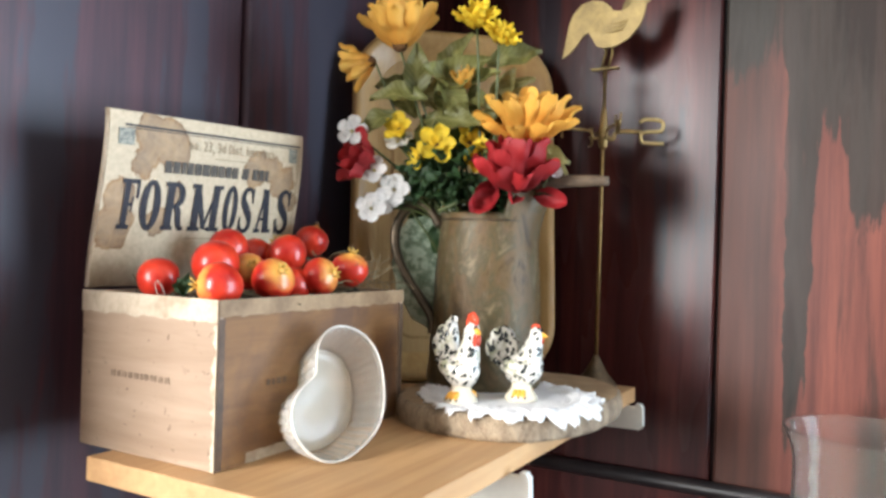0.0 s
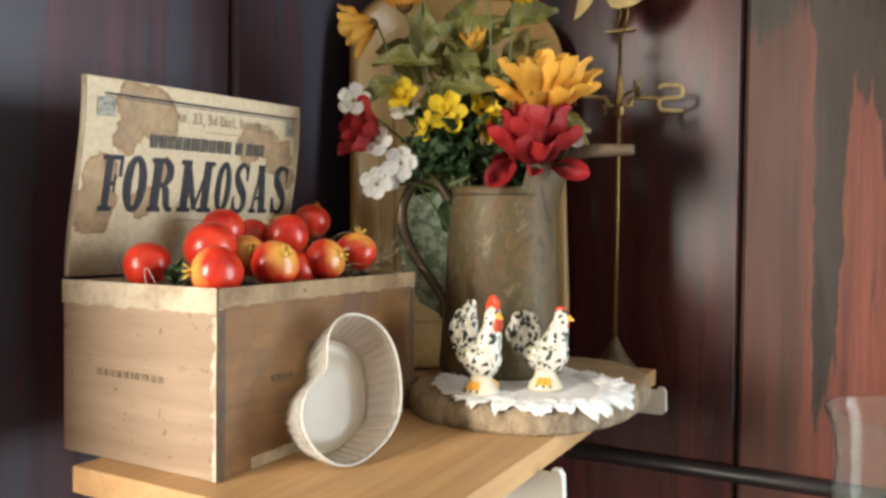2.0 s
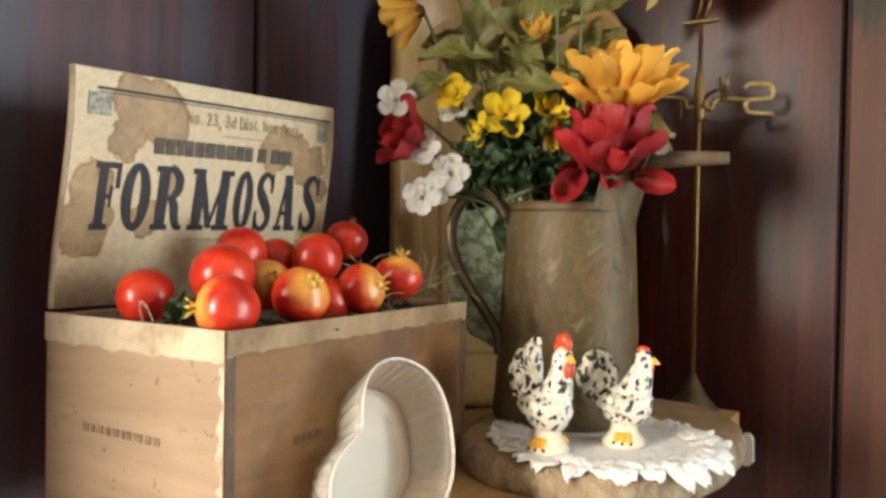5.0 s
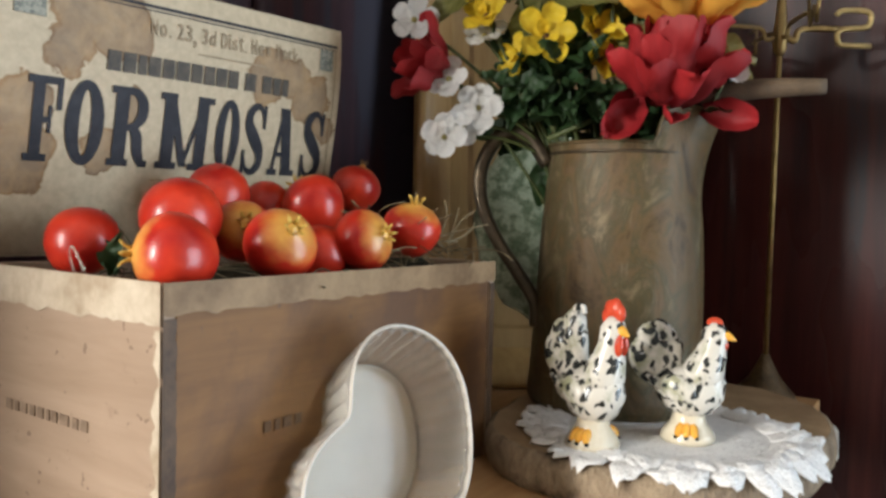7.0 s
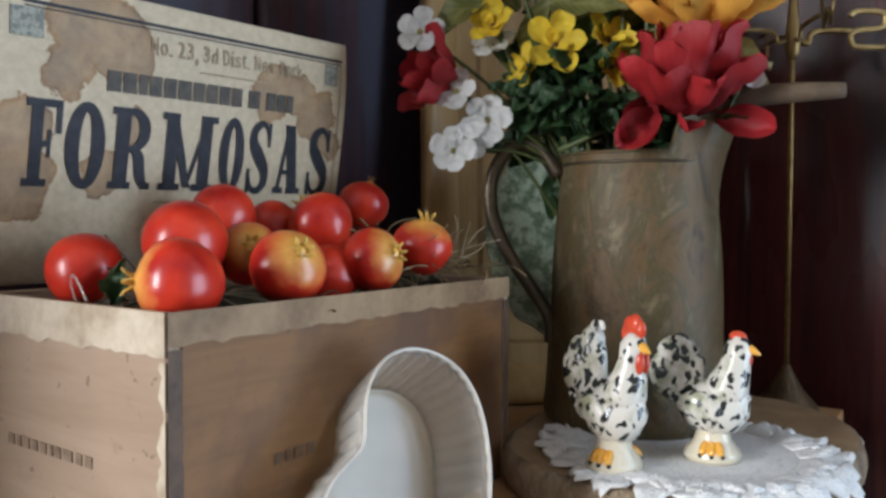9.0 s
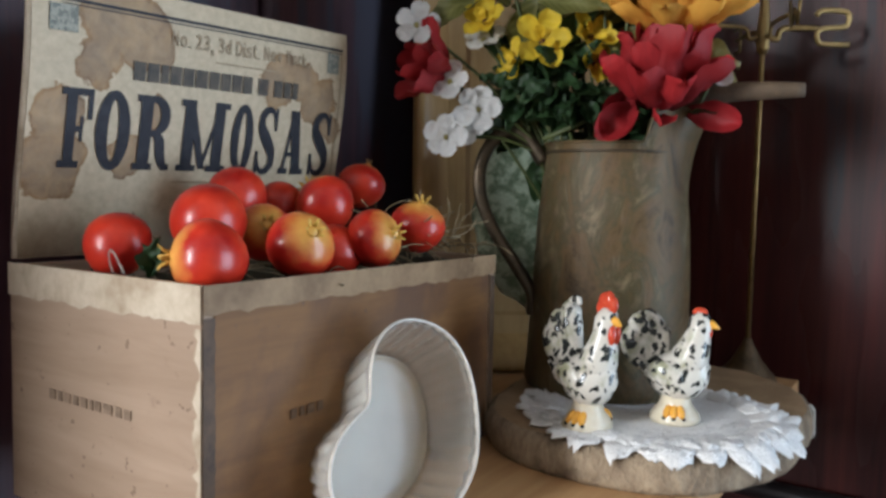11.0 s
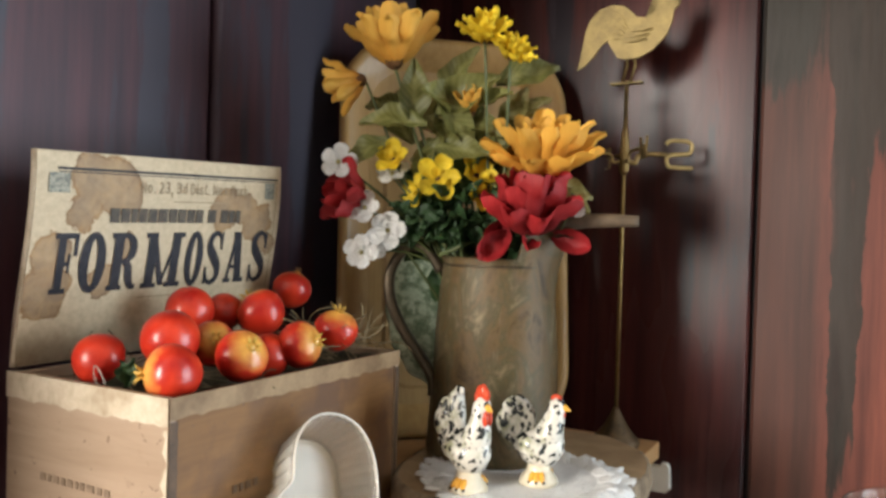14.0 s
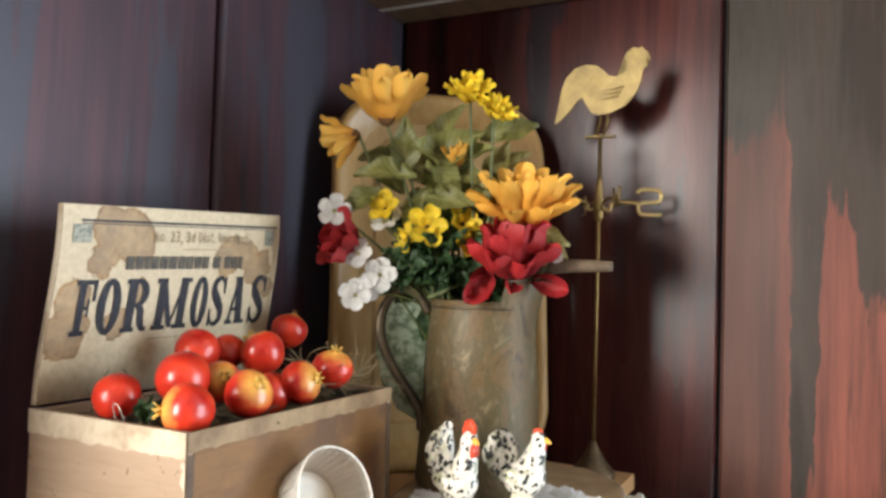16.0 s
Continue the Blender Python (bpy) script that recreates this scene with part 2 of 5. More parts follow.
def fruit_material(name, yellow_amount):
    m, t, b = material(name, rough=0.30, coat=0.10)
    v = coords(t)
    sep = t.nodes.new("ShaderNodeSeparateXYZ")
    t.links.new(v, sep.inputs[0])
    wob = noise_of(t, v, 60, 3)
    add = t.nodes.new("ShaderNodeMath")
    add.operation = "MULTIPLY_ADD"
    t.links.new(wob, add.inputs[0])
    add.inputs[1].default_value = 0.016
    t.links.new(sep.outputs[2], add.inputs[2])
    mr = node(t, "ShaderNodeMapRange")
    mr.inputs["From Min"].default_value, mr.inputs["From Max"].default_value = 0.024 - yellow_amount, 0.034 - yellow_amount
    t.links.new(add.outputs[0], mr.inputs["Value"])
    red = ramp(t, noise_of(t, v, 45, 4), [(0.35, (0.36, 0.011, 0.007)), (0.7, (0.60, 0.042, 0.014))])
    c = mix(t, mr.outputs[0], red, (0.74, 0.43, 0.085))
    t.links.new(c, b.inputs["Base Color"])
    bump(t, b, noise_of(t, v, 260, 2), 0.05, 0.0005)
    return m


M["fruit"] = fruit_material("red_waxed_fruit_skin", 0.004)
M["fruit_blush"] = fruit_material("red_waxed_fruit_skin_with_pale_crown", 0.0062)
M["fruit_yellow"] = fruit_material("red_yellow_waxed_fruit_skin", 0.0074)
M["calyx_brown"] = two_tone("dry_brown_calyx", (0.10, 0.05, 0.02), (0.28, 0.16, 0.05), freq=200, rough=0.6)
M["calyx"] = two_tone("yellow_calyx", (0.45, 0.24, 0.03), (0.70, 0.48, 0.10), freq=200, rough=0.5)


def frosted():
    m, t, b = material("milky_moulded_glass", (0.8, 0.75, 0.65), 0.22, coat=0.25, transmission=0.62, ior=1.24)
    c = ramp(t, noise_of(t, coords(t), 30, 3), [(0.3, (0.66, 0.58, 0.45)), (0.7, (0.75, 0.67, 0.53))])
    t.links.new(c, b.inputs["Base Color"])
    return m


M["milk_glass"] = frosted()
M["dish_wall"] = material("clear_fluted_glass", (0.96, 0.92, 0.85), 0.20, coat=0.4, transmission=0.78, ior=1.22)[0]
M["dish_rim"] = two_tone("frosted_glass_rim", (0.48, 0.44, 0.38), (0.62, 0.58, 0.51), freq=90, rough=0.22, coat=0.4)
M["bark"] = two_tone("pale_birch_bark", (0.10, 0.065, 0.04), (0.42, 0.33, 0.22), (1, 1, 0.5), 60, rough=0.85, bumps=0.8, dist=0.003)
M["cut_wood"] = two_tone("cut_log_face", (0.26, 0.17, 0.09), (0.40, 0.28, 0.16), freq=40, rough=0.7)
M["lace"] = two_tone("white_cotton_lace", (0.60, 0.60, 0.58), (0.92, 0.915, 0.90), freq=260, rough=0.85, bumps=0.7, fine=2.5, lo=0.30, hi=0.42, dist=0.003)


def hen_glaze():
    m, t, b = material("black_speckled_white_glaze", rough=0.26, coat=0.12)
    v = coords(t, (1, 1, 0.8))
    vor = node(t, "ShaderNodeTexVoronoi", Scale=180.0, Randomness=1.0)
    warp = mix(t, 0.010, v, noise_of(t, v, 120, 2), "ADD")
    t.links.new(warp, vor.inputs["Vector"])
    where_x = t.nodes.new("ShaderNodeSeparateXYZ")
    t.links.new(coords(t), where_x.inputs[0])
    tail = node(t, "ShaderNodeMapRange")
    for key, value in (("From Min", -0.016), ("From Max", -0.006), ("To Min", -0.09), ("To Max", 0.0)):
        tail.inputs[key].default_value = value
    t.links.new(where_x.outputs[0], tail.inputs["Value"])
    dist = t.nodes.new("ShaderNodeMath")
    t.links.new(vor.outputs["Distance"], dist.inputs[0])
    t.links.new(tail.outputs[0], dist.inputs[1])
    spots = ramp(t, dist.outputs[0], [(0.37, (1, 1, 1)), (0.44, (0, 0, 0))])
    where = ramp(t, noise_of(t, v, 55, 2), [(0.27, (0, 0, 0)), (0.33, (1, 1, 1))])
    f = mix(t, 1.0, spots, where, "MULTIPLY")
    tint = ramp(t, noise_of(t, v, 70, 3), [(0.50, (0.62, 0.59, 0.52)), (0.66, (0.30, 0.30, 0.19))])
    c = mix(t, f, tint, (0.022, 0.024, 0.022))
    t.links.new(c, b.inputs["Base Color"])
    return m


M["hen"] = hen_glaze()
M["hen_cream"] = two_tone("cream_glaze", (0.62, 0.54, 0.38), (0.74, 0.68, 0.54), freq=60, rough=0.16)
M["hen_red"] = two_tone("red_glaze", (0.42, 0.035, 0.016), (0.56, 0.080, 0.032), freq=80, rough=0.15)
M["hen_yellow"] = two_tone("yellow_orange_glaze", (0.70, 0.30, 0.03), (0.78, 0.42, 0.06), freq=80, rough=0.15)
M["black"] = two_tone("black_glaze", (0.01, 0.01, 0.01), (0.03, 0.03, 0.03), freq=80, rough=0.2)


def tin():
    m, t, b = material("tarnished_tin", rough=0.5, metal=0.05)
    v = coords(t, (1, 1, 0.55))
    n1, n2 = noise_of(t, v, 42, 8, 0.70, 0.9), noise_of(t, coords(t), 150, 4)
    c = ramp(t, n1, [(0.30, (0.036, 0.023, 0.010)), (0.45, (0.112, 0.073, 0.032)), (0.54, (0.068, 0.056, 0.027)), (0.68, (0.195, 0.150, 0.083))])
    c = mix(t, ramp(t, n2, [(0.5, (0, 0, 0)), (0.75, (0.6, 0.6, 0.6))]), c, (0.12, 0.08, 0.05))
    streak = noise_of(t, coords(t, (1, 1, 0.22)), 48, 7, 0.7, 0.3)
    c = mix(t, ramp(t, streak, [(0.60, (0, 0, 0)), (0.72, (0.55, 0.55, 0.55))]), c, (0.23, 0.20, 0.135))
    t.links.new(c, b.inputs["Base Color"])
    t.links.new(ramp(t, n2, [(0.3, (0.30,) * 3), (0.7, (0.52,) * 3)]), b.inputs["Roughness"])
    b.inputs["Specular IOR Level"].default_value = 0.22
    bump(t, b, n1, 0.5, 0.003)
    return m


M["tin"] = tin()
M["tin_dark"] = two_tone("dark_tin_strap", (0.05, 0.04, 0.028), (0.13, 0.10, 0.065), freq=60, rough=0.42, metal=0.7)
M["amber"] = two_tone("honey_lacquered_wood", (0.26, 0.145, 0.045), (0.42, 0.26, 0.095), (1, 1, 0.2), 30, rough=0.40, coat=0.10)
M["amber_in"] = two_tone("honey_tray_floor", (0.27, 0.16, 0.06), (0.40, 0.26, 0.11), (1, 1, 0.15), 45, rough=0.34, coat=0.3)
M["brass"] = two_tone("antique_brass", (0.18, 0.12, 0.045), (0.40, 0.28, 0.11), freq=70, rough=0.4, metal=0.85)
M["brass_flat"] = two_tone("pale_gilt_sheet", (0.10, 0.070, 0.020), (0.20, 0.142, 0.046), freq=60, rough=0.42, metal=0.5)
M["brass_bright"] = two_tone("bright_brass_wire", (0.36, 0.26, 0.10), (0.58, 0.44, 0.19), freq=70, rough=0.35, metal=0.6)
M["iron"] = two_tone("dull_bronze_base", (0.05, 0.035, 0.02), (0.15, 0.10, 0.05), freq=60, rough=0.5, metal=0.5)
M["plate_green"] = two_tone("pale_green_mottled_glaze", (0.10, 0.14, 0.07), (0.44, 0.47, 0.33), freq=110, rough=0.35, fine=3, lo=0.44, hi=0.56)


def petal_material(name, base, tip, rough=0.6, rib=None):
    m, t, b = material(name, rough=rough)
    info = t.nodes.new("ShaderNodeObjectInfo")
    v = coords(t, (14, 1, 1))
    vein = noise_of(t, v, 60, 3)
    grad = t.nodes.new("ShaderNodeSeparateXYZ")
    t.links.new(coords(t), grad.inputs[0])
    mr = node(t, "ShaderNodeMapRange")
    mr.inputs["From Min"].default_value, mr.inputs["From Max"].default_value = 0.0, 0.04
    t.links.new(grad.outputs[1], mr.inputs["Value"])
    c = mix(t, mr.outputs[0], base, tip)
    c = mix(t, 0.25, c, ramp(t, vein, [(0.3, base), (0.7, tip)]))
    if rib:
        # pale midrib and slanting side veins
        across = t.nodes.new("ShaderNodeMath")
        across.operation = "ABSOLUTE"
        t.links.new(grad.outputs[0], across.inputs[0])
        slant = t.nodes.new("ShaderNodeMath")
        slant.operation = "MULTIPLY_ADD"
        t.links.new(across.outputs[0], slant.inputs[0])
        slant.inputs[1].default_value = -1.1
        t.links.new(grad.outputs[1], slant.inputs[2])
        tooth = t.nodes.new("ShaderNodeMath")
        tooth.operation = "PINGPONG"
        t.links.new(slant.outputs[0], tooth.inputs[0])
        tooth.inputs[1].default_value = 0.0035
        c = mix(t, ramp(t, tooth.outputs[0], [(0.0, (0.5, 0.5, 0.5)), (0.0012, (0, 0, 0))]), c, rib)
        c = mix(t, ramp(t, across.outputs[0], [(0.0004, (0.75, 0.75, 0.75)), (0.0012, (0, 0, 0))]), c, rib)
    hsv = node(t, "ShaderNodeHueSaturation")
    vr = node(t, "ShaderNodeMapRange")
    vr.inputs["To Min"].default_value, vr.inputs["To Max"].default_value = 0.82, 1.15
    t.links.new(info.outputs["Random"], vr.inputs["Value"])
    t.links.new(vr.outputs[0], hsv.inputs["Value"])
    t.links.new(c, hsv.inputs["Color"])
    t.links.new(hsv.outputs[0], b.inputs["Base Color"])
    bump(t, b, vein, 0.2, 0.0008)
    # thin cloth lets some light through
    thin = t.nodes.new("ShaderNodeBsdfTranslucent")
    t.links.new(hsv.outputs[0], thin.inputs["Color"])
    both = node(t, "ShaderNodeMixShader", Fac=0.35)
    t.links.new(b.outputs[0], both.inputs[1])
    t.links.new(thin.outputs[0], both.inputs[2])
    t.links.new(both.outputs[0], t.nodes["Material Output"].inputs["Surface"])
    return m


M["orange"] = petal_material("orange_silk_petal", (0.64, 0.25, 0.025), (0.74, 0.43, 0.07))
M["gold"] = petal_material("golden_silk_petal", (0.62, 0.27, 0.03), (0.72, 0.44, 0.08))
M["yellow"] = petal_material("yellow_silk_petal", (0.76, 0.53, 0.018), (0.85, 0.69, 0.05))
M["crimson"] = petal_material("crimson_silk_petal", (0.15, 0.005, 0.008), (0.40, 0.022, 0.025))
M["white_petal"] = petal_material("white_silk_petal", (0.70, 0.70, 0.68), (0.85, 0.85, 0.84))
M["leaf_olive"] = petal_material("olive_silk_leaf", (0.060, 0.075, 0.012), (0.155, 0.155, 0.035), 0.5, (0.26, 0.25, 0.09))
M["leaf_dark"] = petal_material("dark_green_silk_leaf", (0.018, 0.045, 0.016), (0.045, 0.09, 0.03), 0.5)
M["leaf_yellow"] = petal_material("yellow_green_silk_leaf", (0.16, 0.15, 0.03), (0.34, 0.29, 0.09), 0.5, (0.42, 0.38, 0.16))
M["stem"] = two_tone("green_plastic_stem", (0.035, 0.05, 0.012), (0.08, 0.10, 0.028), freq=60, rough=0.5)
M["centre"] = two_tone("brown_flower_centre", (0.06, 0.025, 0.008), (0.20, 0.09, 0.02), freq=300, rough=0.8, bumps=0.8, dist=0.002)
M["pod"] = two_tone("dry_brown_green_pod", (0.06, 0.04, 0.025), (0.12, 0.085, 0.05), freq=70, rough=0.75)


def clear_glass():
    m, t, b = material("clear_glass", (0.93, 0.95, 0.91), 0.03, transmission=0.97, ior=1.18)
    return m


M["glass"] = clear_glass()


# ---- mesh helpers ----
def thicken(bm, depth):
    bmesh.ops.recalc_face_normals(bm, faces=bm.faces)
    bm.normal_update()
    bmesh.ops.solidify(bm, geom=list(bm.faces), thickness=depth)


def mesh_of(name, bm, mats, smooth=True):
    bmesh.ops.recalc_face_normals(bm, faces=bm.faces)
    me = bpy.data.meshes.new(name)
    bm.to_mesh(me)
    bm.free()
    for mm in (mats if isinstance(mats, (list, tuple)) else [mats]):
        me.materials.append(mm)
    if smooth:
        for p in me.polygons:
            p.use_smooth = True
    return me


def part(name, bm, mat, parent=None, label="", smooth=True):
    ob = new(name, mesh_of(name, bm, mat, smooth))
    ob.parent = parent
    if label:
        ob["label"] = label
    return ob


def thing(name, label, category, at=(0, 0, 0), group="", kind="", rot=(0, 0, 0)):
    ob = new(name)
    ob.empty_display_size = 0.02
    ob.matrix_basis = pose(*at, *rot)
    return tagged(ob, label, category, group, kind)


def box(x0, x1, y0, y1, z0, z1, bevel=0.0, bm=None, seg=1):
    out = bm or bmesh.new()
    made = bmesh.ops.create_cube(out, size=1.0, matrix=Matrix.LocRotScale(((x0 + x1) / 2, (y0 + y1) / 2, (z0 + z1) / 2), None, (x1 - x0, y1 - y0, z1 - z0)))
    if bevel:
        es = list({e for v in made["verts"] for e in v.link_edges})
        bmesh.ops.bevel(out, geom=es, offset=bevel, segments=seg, affect="EDGES", profile=0.5)
    return out


def grid(fn, nu, nv, bm=None, close_u=False, mat=0):
    """A sheet fn(u, v), u and v from 0 to 1."""
    out = bm or bmesh.new()
    rows = [[out.verts.new(fn(i / nu, j / nv)) for i in range(nu if close_u else nu + 1)] for j in range(nv + 1)]
    for j in range(nv):
        for i in range(nu):
            k = (i + 1) % nu if close_u else i + 1
            f = out.faces.new((rows[j][i], rows[j][k], rows[j + 1][k], rows[j + 1][i]))
            f.material_index = mat
    return out, rows


def lathe(profile, at=(0, 0, 0), n=48, bm=None, caps=True, mat=0):
    """Turned round z from (radius, height) pairs."""
    def fn(u, v):
        r, z = profile[round(v * (len(profile) - 1))]
        a = u * math.tau
        return (at[0] + r * math.cos(a), at[1] + r * math.sin(a), at[2] + z)
    out, rows = grid(fn, n, len(profile) - 1, bm, True, mat)
    if caps:
        for row in (rows[0], rows[-1]):
            out.faces.new(row).material_index = mat
    return out


def tube(points, radius, n=8, bm=None, mat=0, flat=1.0, steps=0):
    """A round or flattened rod along a smoothed line of points; radius is a number or a function of 0..1."""
    pts = [Vector(p) for p in points]
    if steps:
        fine = []
        for i in range(len(pts) - 1):
            p0, p1, p2, p3 = pts[max(i - 1, 0)], pts[i], pts[i + 1], pts[min(i + 2, len(pts) - 1)]
            for k in range(steps):
                s = k / steps
                fine.append(0.5 * ((2 * p1) + (p2 - p0) * s + (2 * p0 - 5 * p1 + 4 * p2 - p3) * s * s + (3 * p1 - p0 - 3 * p2 + p3) * s ** 3))
        pts = fine + [pts[-1]]
    out = bm or bmesh.new()
    rows, side = [], None
    for i, p in enumerate(pts):
        d = (pts[min(i + 1, len(pts) - 1)] - pts[max(i - 1, 0)]).normalized()
        if side is None:
            side = d.cross(Vector((0, 0, 1)) if abs(d.z) < 0.9 else Vector((1, 0, 0))).normalized()
        side = (side - d * side.dot(d)).normalized()
        up = side.cross(d)
        r = radius(i / (len(pts) - 1)) if callable(radius) else radius
        rows.append([out.verts.new(p + (side * math.cos(a) * r + up * math.sin(a) * r * flat)) for a in (math.tau * k / n for k in range(n))])
    for a, b in zip(rows, rows[1:]):
        for k in range(n):
            out.faces.new((a[k], a[(k + 1) % n], b[(k + 1) % n], b[k])).material_index = mat
    for row in (rows[0], rows[-1]):
        out.faces.new(row).material_index = mat
    return out


def ball(at, r, bm=None, scale=(1, 1, 1), n=16, mat=0, rot=None):
    out = bm or bmesh.new()
    old = set(out.faces)
    m = Matrix.Translation(at) @ (rot or Matrix()) @ Matrix.Diagonal((r * scale[0], r * scale[1], r * scale[2], 1))
    bmesh.ops.create_uvsphere(out, u_segments=n, v_segments=max(6, n * 2 // 3), radius=1, matrix=m)
    for f in out.faces:
        if f not in old:
            f.material_index = mat
    return out


def plate_of(outline, depth, at=Matrix(), bm=None, mat=0):
    """A flat shape from an outline in its x-z plane, given a thickness along y."""
    out = bm or bmesh.new()
    a = [out.verts.new(at @ Vector((x, -depth / 2, z))) for x, z in outline]
    b = [out.verts.new(at @ Vector((x, depth / 2, z))) for x, z in outline]
    out.faces.new(a).material_index = mat
    out.faces.new(list(reversed(b))).material_index = mat
    for i in range(len(a)):
        k = (i + 1) % len(a)
        out.faces.new((a[i], a[k], b[k], b[i])).material_index = mat
    return out


# ---- the setting ----
SHELF_TOP, SIDE_X, BACK_Y = 1.436, -0.615, 1.03


def structure(name, bm, mat, label="", smooth=False):
    ob = part(name, bm, mat, None, label, smooth)
    return tagged(ob, label or name.replace("_", " "), name.split("_")[0], kind="structure")


# room shell out of view, added to close the place and bounce light
structure("floor", box(-2.5, 1.9, -2.3, 2.75, -0.05, 0), M["floor"], "brown wooden floor of the room")
structure("ceiling", box(-2.5, 1.9, -2.3, 2.75, 2.6, 2.65), M["plaster"], "plain plastered ceiling of the room")


def wall_with_window(name, along, at, lo, hi, w0, w1, z0, z1):
    bm = bmesh.new()
    for a, b, c, d in ((lo, w0, 0, 2.6), (w1, hi, 0, 2.6), (w0, w1, 0, z0), (w0, w1, z1, 2.6)):
        if along == "x":
            box(a, b, at - 0.1, at, c, d, bm=bm)
        else:
            box(at, at + 0.1, a, b, c, d, bm=bm)
    return structure(name, bm, M["plaster"], "plain plastered room wall with a window opening")


wall_with_window("wall_south", "x", -2.2, -2.4, 1.8, -1.46, -0.86, 1.33, 2.57)
wall_with_window("wall_east", "y", 1.8, -2.2, 2.65, 0.78, 2.12, 0.63, 2.37)
structure("wall_west", box(-2.5, -2.4, -2.2, 2.65, 0, 2.6), M["plaster"], "plain plastered room wall")

# unseen front stretch, run out to y = 0.0 to shade the box's end panel
wall_side = structure("wall_side", box(SIDE_X - 0.12, SIDE_X - 0.012, 0.0, BACK_Y + 0.1, 0, 2.6), M["groove"], "dark stained boarded side wall")
wall_back = structure("wall_back", box(SIDE_X - 0.012, 0.297, BACK_Y + 0.012, BACK_Y + 0.12, 0, 2.6), M["groove"], "dark red boarded back wall with worn stain")
wall_rest = structure("wall_north", box(-2.4, 1.8, 2.65, 2.75, 0, 2.6), M["plaster"], "plain plastered room wall")

for y0, y1 in ((0.0, 0.225), (0.225, 0.668), (0.668, BACK_Y)):
    part("board", box(SIDE_X - 0.012, SIDE_X, y0 + 0.0018, y1 - 0.0018, 0.002, 2.598, 0.0075, seg=5), M["board_dark"], wall_side, smooth=False)
part("board", box(SIDE_X, -0.188 - 0.0022, BACK_Y, BACK_Y + 0.012, 0.002, 2.598, 0.003), M["board_back"], wall_back, smooth=False)
for x0, x1 in ((-0.188, 0.085), (0.085, 0.299)):
    part("board", box(x0 + 0.0022, x1 - 0.0022, BACK_Y, BACK_Y + 0.012, 0.002, 2.598, 0.003), M["board_worn"], wall_back, smooth=False)

# dark rounded rail along the back wall
rail = tube([(SIDE_X + 0.001, BACK_Y - 0.009, 1.319), (0.297, BACK_Y - 0.009, 1.319)], 0.0095, 12)
structure("trim_rail", rail, M["rail"], "dark rounded wooden rail along the boarded wall", True)


# ---- shelves and brackets ----
def shelf(name, z, label, x0, y1, mat):
    t = thing(name, label, "shelf", (-0.396, 0.71, z))
    part("board", box(x0 + 0.396, 0.124, -0.285, y1 - 0.71, -0.018, 0.0, 0.0012, seg=2), M[mat], t, smooth=False)
    return t


shelf("wall_shelf", SHELF_TOP, "light pine board shelf on white metal brackets", -0.524, 0.992, "shelf")
shelf("upper_wall_shelf", 2.024, "brown board shelf seen from below", SIDE_X + 0.001, 1.022, "shelf_brown")


def bracket(y, z, slim):
    t = thing("shelf_bracket", "white enamelled steel shelf bracket under a board", "bracket", (SIDE_X, y, z), "shelf brackets")
    prof = [(0.0, 0.0), (0.352, 0.0), (0.353, 0.004), (0.358, 0.004), (0.361, 0.0), (0.362, -0.014), (0.358, -0.016), (0.350, -0.001), (0.0, -0.001)] if slim else [(0.0, 0.0), (0.352, 0.0), (0.353, 0.004), (0.358, 0.004), (0.361, 0.0), (0.362, -0.022), (0.358, -0.026), (0.300, -0.027), (0.0, -0.062)]
    part("arm", plate_of(prof, 0.008), M["white_metal"], t, smooth=False)
    part("back_plate", box(0.0, 0.003, -0.011, 0.011, 0.004 if slim else -0.085, 0.012, 0.0008), M["white_metal"], t, smooth=False)


for yy in (0.624, 0.962):
    bracket(yy, SHELF_TOP - 0.0182, False)
    bracket(yy, 2.024 - 0.0182, True)

# lower ledge that carries the glass
structure("ledge_lower", box(-0.25, 0.29, 0.70, BACK_Y - 0.001, 1.16, 1.185, 0.002), M["rail"], "dark lower ledge against the boarded wall")

# ---- cigar box ----
CX0, CX1, CY0, CY1, CZ1 = -0.562, -0.416, 0.446, 0.684, 1.556


def lid_point(u, v):
    """The bowed lid: u along the hinge, v up; world place of its printed face."""
    y = (CY0 + 0.001 - 0.004 * v) * (1 - u) + (CY1 - 0.001 - 0.012 * v) * u
    s = v
    x = -0.5585 + 0.006 * s + 0.024 * s * s * (3 - 2 * s) * (1 - 0.25 * s)
    z = CZ1 + 0.002 + 0.139 * v + 0.010 * u * v
    return Vector((x, y, z))


def lid_normal(u, v):
    a = lid_point(u + 0.01, v) - lid_point(u - 0.01, v)
    b = lid_point(u, v + 0.01) - lid_point(u, v - 0.01)
    n = a.cross(b).normalized()
    return n if n.x > 0 else -n


